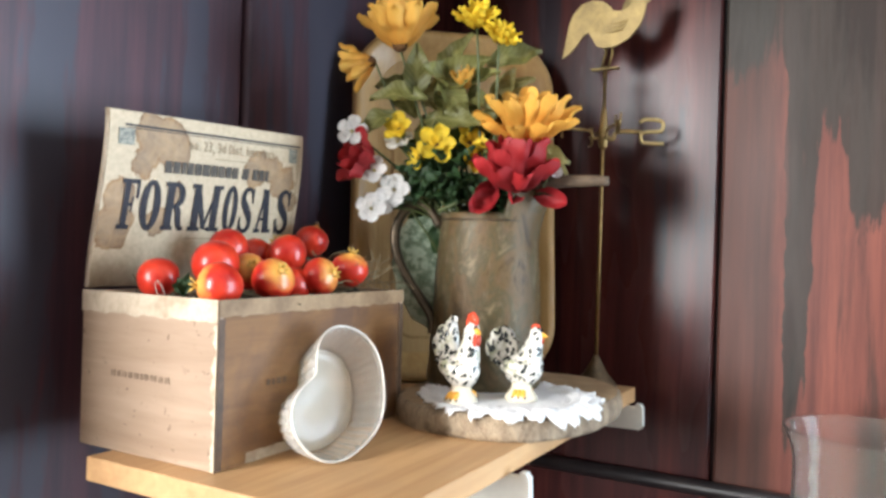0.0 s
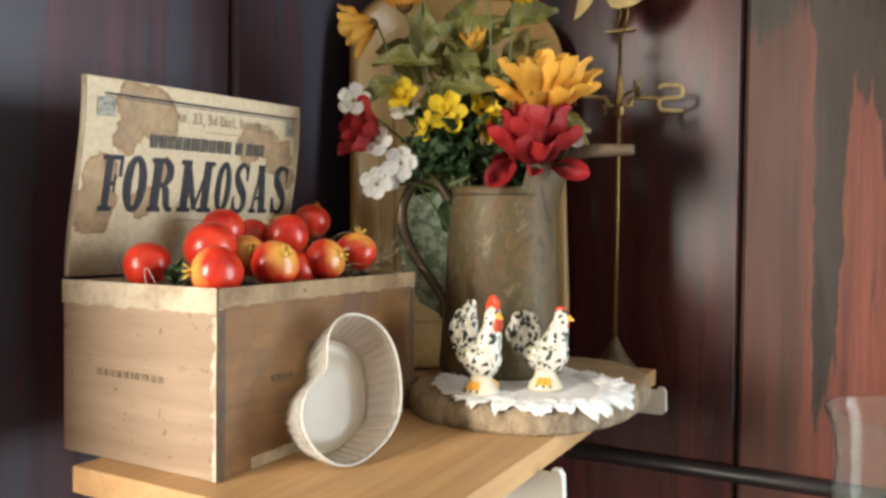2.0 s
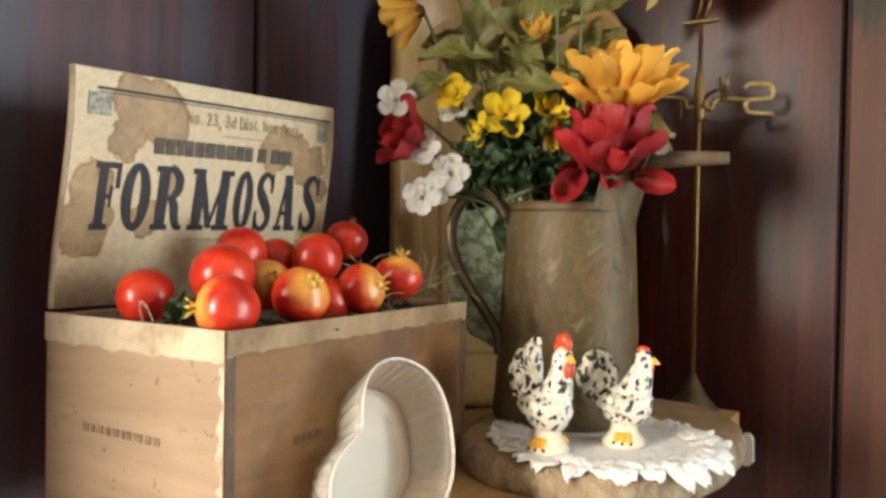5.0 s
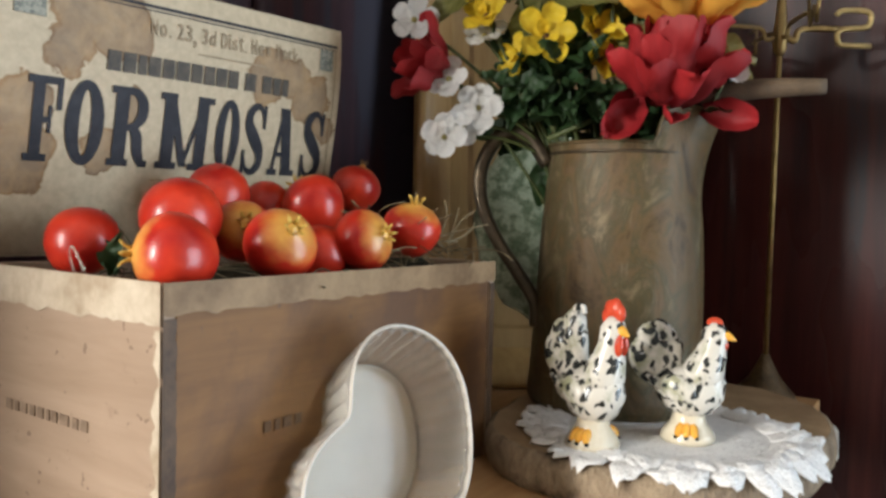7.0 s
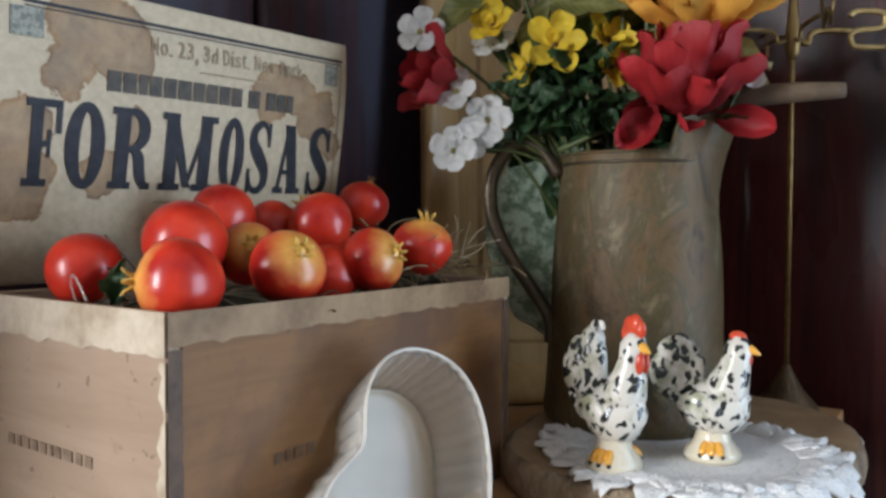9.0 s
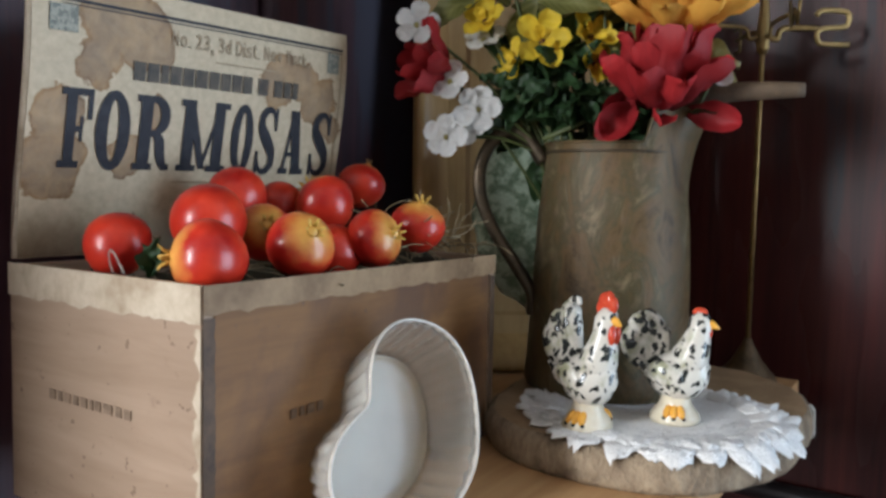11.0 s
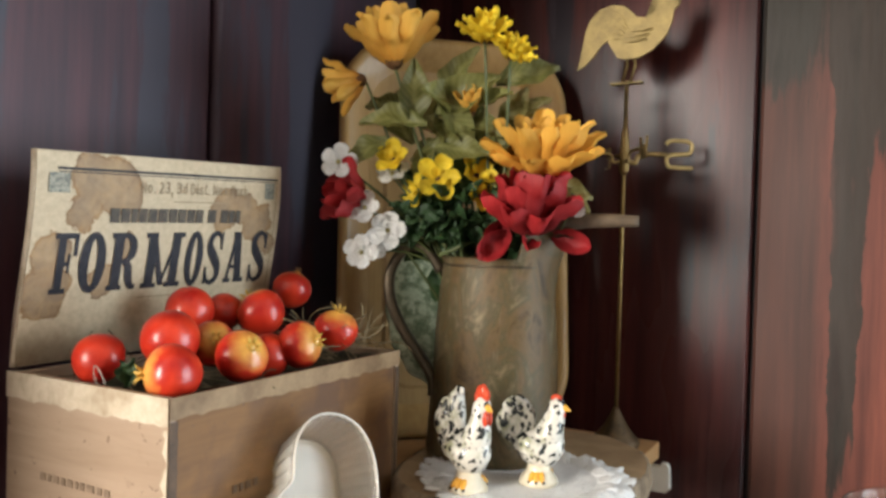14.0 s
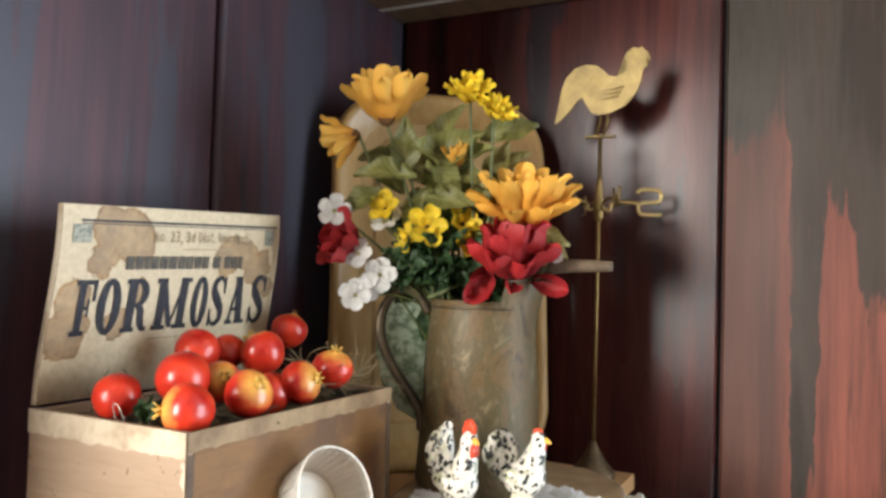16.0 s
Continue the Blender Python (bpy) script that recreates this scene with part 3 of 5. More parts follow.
def cigar_box():
    t = thing("cigar_box", "old wooden cigar box with open paper-lined lid", "box", (0, 0, 0))
    w = 0.006
    part("end_panel", box(CX0, CX1, CY0, CY0 + w, SHELF_TOP, CZ1, 0.0008), M["crate"], t, smooth=False)
    part("end_panel", box(CX0, CX1, CY1 - w, CY1, SHELF_TOP, CZ1, 0.0008), M["crate"], t, smooth=False)
    # long side: stain and its shade both lie in the panel's colour
    part("front_panel", box(CX1 - w, CX1 - 0.0004, CY0 + w, CY1 - w, SHELF_TOP, CZ1 - 0.0005, 0.0008), M["crate_stained_shaded"], t, "brown-stained long side board with shade in its colour", smooth=False)
    part("back_panel", box(CX0 + 0.0004, CX0 + w, CY0 + w, CY1 - w, SHELF_TOP, CZ1 - 0.0005, 0.0008), M["crate"], t, smooth=False)
    part("bottom_panel", box(CX0 + w, CX1 - w, CY0 + w, CY1 - w, SHELF_TOP + 0.001, SHELF_TOP + 0.007), M["crate"], t, smooth=False)
    rng = random.Random(4)

    count = [0]

    def strip(name, at, du, dv, n, length, width, out, mat="tape", torn=0.10):
        """A worn paper strip with an uneven edge."""
        bm = bmesh.new()
        count[0] += 1
        a, b = [], []
        for i in range(n + 1):
            p = Vector(at) + Vector(du) * (length * i / n) + Vector(out) * (0.0009 - 0.00006 * count[0])
            ww = width * (1 + torn * noise.noise(Vector((i * 0.6, width * 90, length * 70))) + rng.uniform(-0.03, 0.03))
            a.append(bm.verts.new(p))
            b.append(bm.verts.new(p + Vector(dv) * ww))
        for i in range(n):
            bm.faces.new((a[i], a[i + 1], b[i + 1], b[i]))
        part(name, bm, M[mat], t, "worn pale paper edging", False)

    strip("paper_edging", (CX0, CY0, CZ1 + 0.0006), (1, 0, 0), (0, 0, -1), 40, CX1 - CX0, 0.0165, (0, -1, 0))
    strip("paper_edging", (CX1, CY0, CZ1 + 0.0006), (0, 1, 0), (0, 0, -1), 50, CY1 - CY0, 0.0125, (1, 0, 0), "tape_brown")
    strip("paper_edging", (CX1, CY0, SHELF_TOP + 0.001), (0, 0, 1), (-1, 0, 0), 40, 0.102, 0.0034, (0, -1, 0), "tape", 1.3)
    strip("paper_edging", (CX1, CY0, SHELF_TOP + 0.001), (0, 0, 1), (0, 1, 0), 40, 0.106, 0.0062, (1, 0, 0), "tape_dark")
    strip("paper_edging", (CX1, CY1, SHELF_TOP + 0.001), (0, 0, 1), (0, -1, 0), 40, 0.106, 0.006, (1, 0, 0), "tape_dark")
    strip("paper_edging", (CX1, CY0 + 0.03, SHELF_TOP + 0.0005), (0, 1, 0), (0, 0, 1), 30, 0.06, 0.008, (1, 0, 0))
    # faint stencilled marks, worn past reading
    bm = bmesh.new()
    x = CX0 + 0.036
    for wd in (0.006, 0.004, 0.006, 0.005, 0.006, 0.003, 0.005, 0.008, 0.005, 0.006):
        box(x, x + wd * 0.8, CY0 - 0.0006, CY0 - 0.0002, 1.4930, 1.4975, bm=bm)
        x += wd + 0.0012
    tagged(part("stencil_mark", bm, M["ink_ghost"], t, "faint stencilled row of marks", False), kind="stuff")
    bm = bmesh.new()
    y = CY0 + 0.050
    for wd in (0.005, 0.004, 0.006, 0.005):
        box(CX1 + 0.0002, CX1 + 0.0006, y, y + wd * 0.8, 1.4905, 1.4950, bm=bm)
        y += wd + 0.001
    tagged(part("stencil_mark", bm, M["ink_stain"], t, "faint stencilled mark", False), kind="stuff")

    # lid
    def lid_skin(a, u):
        k = a * 48
        v, depth = (k / 23, 0.0005) if k < 24 else ((47 - k) / 23, 0.0042)
        return lid_point(u, v) - depth * lid_normal(u, v)

    bm, rows = grid(lid_skin, 48, 24, close_u=True)
    bm.faces.new(rows[0])
    bm.faces.new(rows[-1])
    lid = part("lid", bm, M["tape"], t, "thin bowed wooden lid", True)
    bm, _ = grid(lambda u, v: lid_point(0.004 + 0.992 * u, 0.004 + 0.992 * v) + 0.0004 * lid_normal(u, v), 30, 30)
    part("label_sheet", bm, M["paper"], lid, "brown-stained cream printed label paper")

    def on_lid(u, v, out=0.0011):
        return lid_point(u, v) + out * lid_normal(u, v)

    def printed(name, rects, mat, label=""):
        bm = bmesh.new()
        for u0, u1, v0, v1 in rects:
            nu = max(1, int((u1 - u0) / 0.04))
            grid(lambda a, b: on_lid(u0 + a * (u1 - u0), v0 + b * (v1 - v0)), nu, max(1, int((v1 - v0) / 0.05)), bm)
        return tagged(part(name, bm, mat, lid, label), kind="stuff" if len(rects) > 4 else "")

    printed("border_line", [(0.065, 0.975, 0.915, 0.926), (0.068, 0.972, 0.903, 0.907)], M["ink"], "thin dark printed border line")
    printed("border_line", [(0.967, 0.971, 0.30, 0.90)], M["ink_faint"], "thin faint printed border line")
    printed("corner_ornament", [(0.040, 0.105, 0.81, 0.90)], M["ornament"], "grey printed corner ornament")
    printed("corner_ornament", [(0.905, 0.958, 0.81, 0.90)], M["ornament"], "grey printed corner ornament")
    # a line of heavy capitals, the maker's name, as bars
    u = 0.245
    for wd in (3, 3, 2, 3, 3, 3.4, 3, 3, 3, 3, 0, 3.4, 0, 3, 2.6, 2.2):
        if wd:
            printed("printed_bar", [(u, u + wd * 0.0108, 0.672, 0.742)], M["ink_brown"])
        u += max(wd, 1.2) * 0.0116 + 0.003
    for r in ((0.48, 0.70, 0.777, 0.783), (0.38, 0.52, 0.286, 0.292)):
        printed("flourish", [r], M["ink_faint"], "faint printed flourish")

    def slab_letter(bm, c, u0, u1, v0, v1):
        """A heavy slab-serif capital; its shapes in a box 0..1 by 0..1."""
        def put(a, b):
            return bm.verts.new(on_lid(u0 + (u1 - u0) * a, v0 + (v1 - v0) * b))

        def bar(a0, a1, b0, b1, lean=0.0):
            n = 4 if b1 - b0 > 0.3 else 1
            for k in range(n):
                p, q = k / n, (k + 1) / n
                bm.faces.new([put(a + lean * r, b0 + (b1 - b0) * r) for a, r in ((a0, p), (a1, p), (a1, q), (a0, q))])

        def sweep(pts, widths, aspect=0.62):
            fine, ww = [], []
            for i in range(len(pts) - 1):
                p0, p1, p2, p3 = [Vector(pts[min(max(j, 0), len(pts) - 1)]) for j in (i - 1, i, i + 1, i + 2)]
                for k in range(5):
                    q = k / 5
                    fine.append(0.5 * ((2 * p1) + (p2 - p0) * q + (2 * p0 - 5 * p1 + 4 * p2 - p3) * q * q + (3 * p1 - p0 - 3 * p2 + p3) * q ** 3))
                    ww.append(widths[i] * (1 - q) + widths[i + 1] * q)
            fine.append(Vector(pts[-1]))
            ww.append(widths[-1])
            sides = []
            for i, p in enumerate(fine):
                d = fine[min(i + 1, len(fine) - 1)] - fine[max(i - 1, 0)]
                d = Vector((d.x * aspect, d.y)).normalized()
                nrm = Vector((-d.y / aspect, d.x)) * ww[i] * 0.5
                sides.append((put(*(p + nrm)), put(*(p - nrm))))
            for (a, b), (c2, d2) in zip(sides, sides[1:]):
                bm.faces.new((a, b, d2, c2))

        if c == "F":
            bar(0.16, 0.48, 0, 1)
            bar(0.0, 0.66, 0, 0.09)
            bar(0.0, 1.0, 0.91, 1)
            bar(0.84, 1.0, 0.62, 0.91)
            bar(0.48, 0.66, 0.46, 0.53)
            bar(0.62, 0.72, 0.34, 0.66)
        elif c == "O":
            n = 28
            ring = []
            for k in range(n):
                x, y = math.cos(k * math.tau / n), math.sin(k * math.tau / n)
                ring.append((put(0.5 + 0.5 * x, 0.5 + 0.52 * y), put(0.5 + 0.15 * x, 0.5 + 0.40 * y)))
            for k in range(n):
                (a, b), (d, e) = ring[k], ring[(k + 1) % n]
                bm.faces.new((a, b, e, d))
        elif c == "R":
            bar(0.11, 0.45, 0, 1)
            bar(0.0, 0.54, 0, 0.09)
            bar(0.0, 0.40, 0.91, 1)
            sweep([(0.38, 0.955), (0.62, 0.94), (0.80, 0.82), (0.80, 0.65), (0.62, 0.52), (0.38, 0.49)], (0.09, 0.11, 0.17, 0.17, 0.10, 0.08))
            sweep([(0.56, 0.50), (0.70, 0.40), (0.76, 0.20), (0.86, 0.06)], (0.10, 0.17, 0.17, 0.12))
            bar(0.80, 1.04, 0, 0.09)
        elif c == "M":
            bar(0.08, 0.30, 0, 1)
            bar(0.70, 0.92, 0, 1)
            bar(0.44, 0.58, 0.04, 1, -0.32)
            bar(0.46, 0.53, 0.04, 1, 0.34)
            for a, b in ((0.0, 0.38), (0.60, 1.02)):
                bar(a, b, 0, 0.09)
            bar(0.0, 0.26, 0.91, 1)
            bar(0.78, 1.02, 0.91, 1)
        elif c == "S":
            sweep([(0.90, 0.74), (0.76, 0.93), (0.50, 0.975), (0.24, 0.87), (0.22, 0.70), (0.48, 0.53), (0.78, 0.34), (0.80, 0.15), (0.52, 0.03), (0.24, 0.07), (0.10, 0.26)], (0.05, 0.08, 0.10, 0.17, 0.22, 0.25, 0.22, 0.17, 0.10, 0.08, 0.05))
            bar(0.84, 0.97, 0.66, 1.0)
            bar(0.02, 0.15, 0.0, 0.34)
        elif c == "A":
            bar(0.08, 0.20, 0, 1, 0.30)
            bar(0.55, 0.91, 0, 1, -0.27)
            bar(0.24, 0.62, 0.28, 0.35)
            bar(0.0, 0.36, 0, 0.09)
            bar(0.50, 1.02, 0, 0.09)

    heavy = bmesh.new()
    for c, a, b in (("F", 0.078, 0.152), ("O", 0.161, 0.250), ("R", 0.263, 0.362), ("M", 0.388, 0.541), ("O", 0.556, 0.633), ("S", 0.646, 0.722), ("A", 0.742, 0.840), ("S", 0.862, 0.947)):
        slab_letter(heavy, c, a, b, 0.335, 0.622)
    part("heavy_lettering", heavy, M["ink"], lid, "heavy blue-black slab-serif lettering", False)

    def lettering(text, u0, u1, v0, v1, mat, name):
        """Built-in letters fitted to a box on the lid, one by one."""
        slots = [(c, 0.45 if c in " .,'il" else (0.7 if c in "tr" else 1.0)) for c in text]
        total = sum(w for _, w in slots)
        bm = bmesh.new()
        u = u0
        for c, w in slots:
            wu = (u1 - u0) * w / total
            if c != " ":
                cu = bpy.data.curves.new("glyph", "FONT")
                cu.body, cu.resolution_u, cu.offset = c, 4, 0.012
                ob = new("glyph", cu)
                me = bpy.data.meshes.new_from_object(ob.evaluated_get(bpy.context.evaluated_depsgraph_get()))
                bpy.data.objects.remove(ob)
                co = [v.co for v in me.vertices]
                ax, bx = min(p.x for p in co), max(p.x for p in co)
                ay, by = min(p.y for p in co), max(p.y for p in co)
                top, bot = (v0 + (v1 - v0) * 0.14, v0 - (0.02 if c == "," else 0)) if c in ".," else (v1, v0)
                if c.islower() and c not in "dtkilbhf":
                    top = v0 + (v1 - v0) * 0.74
                vs = [bm.verts.new(on_lid(u + wu * (0.13 + 0.74 * (p.x - ax) / max(bx - ax, 1e-6)), bot + (top - bot) * (p.y - ay) / max(by - ay, 1e-6))) for p in co]
                for p in me.polygons:
                    try:
                        bm.faces.new([vs[i] for i in p.vertices])
                    except ValueError:
                        pass
                bpy.data.meshes.remove(me)
            u += wu
        part(name, bm, mat, lid, "printed lettering", False)

    lettering("No. 23, 3d Dist. New York.", 0.345, 0.83, 0.82, 0.880, M["ink_faint"], "small_lettering")
    return t


cigar_box()


# dark packing inside the box
def packing(u, v):
    x = CX0 + 0.007 + u * (CX1 - CX0 - 0.014)
    y = CY0 + 0.007 + v * (CY1 - CY0 - 0.014)
    return (x, y, CZ1 - 0.013 + 0.006 * noise.noise(Vector((x * 60, y * 60, 0))) + 0.010 * v * v)


bm, _ = grid(packing, 40, 60)
thicken(bm, 0.004)
tagged(part("moss_packing", bm, M["moss"]), "dark dry moss filling an open wooden box", "moss", kind="stuff")


def straw_tuft(count, lo, hi, seed, loop):
    rng = random.Random(seed)
    bm = bmesh.new()
    for _ in range(count):
        p = Vector([rng.uniform(a, b) for a, b in zip(lo, hi)])
        d = Vector((rng.uniform(-1, 1), rng.uniform(-1, 1), rng.uniform(-0.1, 0.9))).normalized()
        pts = [p]
        bend = Vector((rng.uniform(-1, 1), rng.uniform(-1, 1), rng.uniform(-1, 0.4)))
        for k in range(6):
            d = (d + bend * loop).normalized()
            p = p + d * 0.0055
            if p.z < CZ1 - 0.006:
                p.z = CZ1 - 0.006
            pts.append(p.copy())
        tube(pts, 0.00042, 4, bm, steps=2)
    return bm


tagged(part("straw_tuft", straw_tuft(95, (-0.50, 0.612, 1.556), (-0.425, 0.674, 1.572), 3, 0.42), M["straw"]), "curly dry straw packing at a box corner", "straw", kind="stuff")
tagged(part("moss_strands", straw_tuft(70, (-0.545, 0.46, 1.550), (-0.435, 0.62, 1.557), 8, 0.7), M["straw_dark"]), "fine dark dry strands among the fruit", "straw", kind="stuff")


# ---- artificial fruit ----
def fruit_mesh():
    prof = []
    for k in range(15):
        a = -math.pi / 2 + math.pi * k / 14
        z = math.sin(a)
        r = math.cos(a) * (1 + 0.06 * math.sin(a * 2 + 0.4))
        prof.append((max(0.02, r) * 0.0177, z * 0.0170 + (0.0025 if k == 14 else 0)))
    return lathe(prof, n=28)


def calyx_mesh():
    bm = bmesh.new()
    for k in range(6):
        a = k * math.tau / 6

        def fn(u, v):
            w = (1 - v) ** 0.7 * 0.0034
            r = 0.0036 + 0.0040 * v * v
            t = a + (u - 0.5) * w / 0.0036
            return (r * math.cos(t), r * math.sin(t), 0.0160 + 0.0072 * v)
        grid(fn, 2, 3, bm)
    thicken(bm, 0.0007)
    return bm


def fruit(at, size, tip, yellow):
    """tip: the way its crown points."""
    t = thing("artificial_pomegranate", "glossy red artificial fruit with " + ("yellow blush and crown" if yellow else "a small dry crown"), "fruit", at, "fruit in the box")
    q = Vector(tip).to_track_quat("Z", "Y")
    t.matrix_basis = Matrix.LocRotScale(at, q, (size / 0.0177,) * 3)
    part("body", fruit_mesh(), M[("fruit", "fruit_yellow", "fruit_blush")[int(yellow)]], t)
    crown = part("crown", calyx_mesh(), M["calyx" if yellow else "calyx_brown"], t, "yellow pointed crown" if yellow else "small dry brown crown")
    crown.matrix_basis = Matrix.Translation((0, 0, 0.0062 if yellow else 0.0115)) @ Matrix.Diagonal((0.78, 0.78, 0.68, 1) if yellow else (0.45, 0.45, 0.45, 1))


RIGHT, BACKWARD = Vector((0.87, 0.49, 0)), Vector((0.5, -0.87, 0))
for at, size, tip, yellow in (
        ((-0.501, 0.4655, 1.568), 0.0160, (0.3, 0.6, -0.5), False),
        ((-0.470, 0.494, 1.580), 0.0180, (-0.6, 0.7, -0.2), False),
        ((-0.4390, 0.4690, 1.5645), 0.0175, (-0.56, -0.85, 0.05), 2),
        ((-0.512, 0.549, 1.591), 0.0170, (-0.4, 0.7, 0.2), False),
        ((-0.470, 0.530, 1.573), 0.0150, (0.80, -0.55, 0.35), True),
        ((-0.4400, 0.5265, 1.5675), 0.0170, (0.80, -0.30, 0.50), True),
        ((-0.520, 0.592, 1.587), 0.0150, (0.1, 0.3, -0.8), False),
        ((-0.490, 0.601, 1.587), 0.0182, (-0.75, 0.0, 0.6), True),
        ((-0.456, 0.570, 1.562), 0.0160, (-0.3, 0.6, -0.6), False),
        ((-0.4400, 0.5850, 1.5690), 0.0165, (0.95, 0.02, 0.26), True),
        ((-0.520, 0.672, 1.600), 0.0165, (0.1, 0.3, 0.9), False),
        ((-0.4430, 0.6330, 1.5745), 0.0168, (0.25, -0.1, 0.9), True)):
    fruit(at, size, tip, yellow)


# ---- heart-shaped dish ----
def heart_outline(k):
    """Soft unit heart, notch at +y, blunt point at -y; k from 0 to 1."""
    a = k * math.tau
    d = (a + math.pi) % math.tau - math.pi
    r = 1 - 0.33 * math.exp(-(abs(d) / 0.40) ** 2) + 0.07 * math.exp(-((abs(d) - 0.75) / 0.45) ** 2) + 0.10 * math.exp(-((math.pi - abs(d)) / 0.42) ** 2)
    return Vector((r * math.sin(a), r * math.cos(a)))


def heart_skin(rows, flutes):
    """Closed skin between (scale, depth) rings of the heart."""
    def fn(u, v):
        s, d = rows[round(v * (len(rows) - 1))]
        p = heart_outline(u)
        f = 1 + (flutes * math.cos(u * math.tau * 40) if 0.79 < s < 0.985 else 0)
        return Vector((p.x * 0.0545 * s * f, p.y * 0.0385 * s * f, d))
    bm, _ = grid(fn, 276, len(rows) - 1, close_u=True)
    bmesh.ops.remove_doubles(bm, verts=bm.verts, dist=1e-6)
    return bm


HN = Vector((0.91, -0.24, 0.34)).normalized()
HU = (RIGHT - HN * RIGHT.dot(HN)).normalized()
HV = HN.cross(HU)
tip_dir = (HU * 0.95 - HV * 0.31).normalized()
side_dir = (-tip_dir).cross(HN)
dish = thing("heart_dish", "milky heart-shaped fluted glass dish leaning on a box", "dish")
dish_parts = [
    part("wall", heart_skin([(0.985, -0.0010), (0.955, -0.005), (0.885, -0.016), (0.815, -0.026), (0.782, -0.0300), (0.802, -0.0312), (0.837, -0.026), (0.905, -0.016), (0.972, -0.005), (1.0, -0.0010), (0.985, -0.0010)], 0.028), M["dish_wall"], dish, "clear fluted glass side"),
    part("rim", heart_skin([(0.978, -0.0008), (0.986, 0.0008), (1.000, 0.0014), (1.014, 0.0006), (1.014, -0.0006), (1.000, -0.0012), (0.978, -0.0008)], 0.008), M["dish_rim"], dish, "frosted beaded rim"),
    part("floor", heart_skin([(0.0, -0.0318), (0.5, -0.0318), (0.75, -0.0318), (0.776, -0.0312), (0.772, -0.0288), (0.758, -0.0274), (0.740, -0.0284), (0.70, -0.0298), (0.60, -0.0300), (0.42, -0.0296), (0.30, -0.0300), (0.0, -0.0300)], 0.0), M["milk_glass"], dish, "milky glass floor"),
]
turn = Matrix((side_dir, -tip_dir, HN)).transposed()
low = min((turn @ v.co).z for p in dish_parts for v in p.data.vertices)
near = min((turn @ v.co).x for p in dish_parts for v in p.data.vertices)
dish.matrix_basis = Matrix.Translation((CX1 + 0.0008 - near, 0.5315, SHELF_TOP + 0.0002 - low)) @ turn.to_4x4()


# ---- log slice, doily ----
def slab_edge(a, z):
    c, s = math.cos(a), math.sin(a)
    r = 1 / (abs(c) ** 2.4 + abs(s) ** 2.4) ** (1 / 2.4)
    w = 1 + 0.035 * noise.noise(Vector((c * 2.2, s * 2.2, 3))) + 0.012 * noise.noise(Vector((c * 9, s * 9, z * 120)))
    return Vector((-0.334 + 0.098 * r * w * c, 0.768 + 0.132 * r * w * s, 0))


slab = thing("log_slice", "thick oval log slice with pale rough bark", "wood slice")
prof = [(0.985, 0.0), (1.0, 0.003), (1.01, 0.009), (1.005, 0.016), (0.99, 0.021), (0.965, 0.022)]


def bark_fn(u, v):
    s, z = prof[round(v * 5)]
    p = slab_edge(u * math.tau, z)
    c = Vector((-0.334, 0.768, 0))
    return c + (p - c) * s + Vector((0, 0, SHELF_TOP + z))


bm, rows = grid(bark_fn, 120, 5, close_u=True)
bm.faces.new(rows[0])
part("bark", bm, M["bark"], slab, "pale rough bark rim")


def top_fn(u, v):
    p = slab_edge(u * math.tau, 0.022)
    c = Vector((-0.334, 0.768, 0))
    return c + (p - c) * (0.966 * (1 - v) + 0.01 * v) + Vector((0, 0, SHELF_TOP + 0.022 + 0.0006 * noise.noise(p * 90 * (1 - v))))


bm, _ = grid(top_fn, 120, 8, close_u=True)
part("cut_face", bm, M["cut_wood"], slab, "sawn wood face")

DOILY = Vector((-0.317, 0.720, SHELF_TOP + 0.0238))


def settle(p):
    """Lets a point of the cloth hang over the edge of the log slice."""
    d = Vector((p.x + 0.334, p.y - 0.768))
    out = (abs(d.x / 0.0985) ** 2.4 + abs(d.y / 0.1325) ** 2.4) ** (1 / 2.4) - 1
    if out > 0:
        p.z -= min(0.012, out * 0.09)
    return p


def doily_fn(u, v):
    a = u * math.tau
    r = 0.072 * v * (1 + 0.03 * noise.noise(Vector((math.cos(a) * 3, math.sin(a) * 3, 5))))
    p = DOILY + Vector((math.cos(a) * r, math.sin(a) * r, 0))
    p.z += 0.0012 * v * noise.noise(Vector((p.x * 90, p.y * 90, 0))) + 0.0006 * v * math.cos(34 * v + 0.5 * math.sin(12 * a))
    return settle(p)


doily = thing("lace_doily", "round white crocheted lace doily with ruffled scalloped edge", "doily")
bm, _ = grid(doily_fn, 120, 20, close_u=True)
thicken(bm, -0.0008)
part("lace_middle", bm, M["lace"], doily, "crocheted middle")


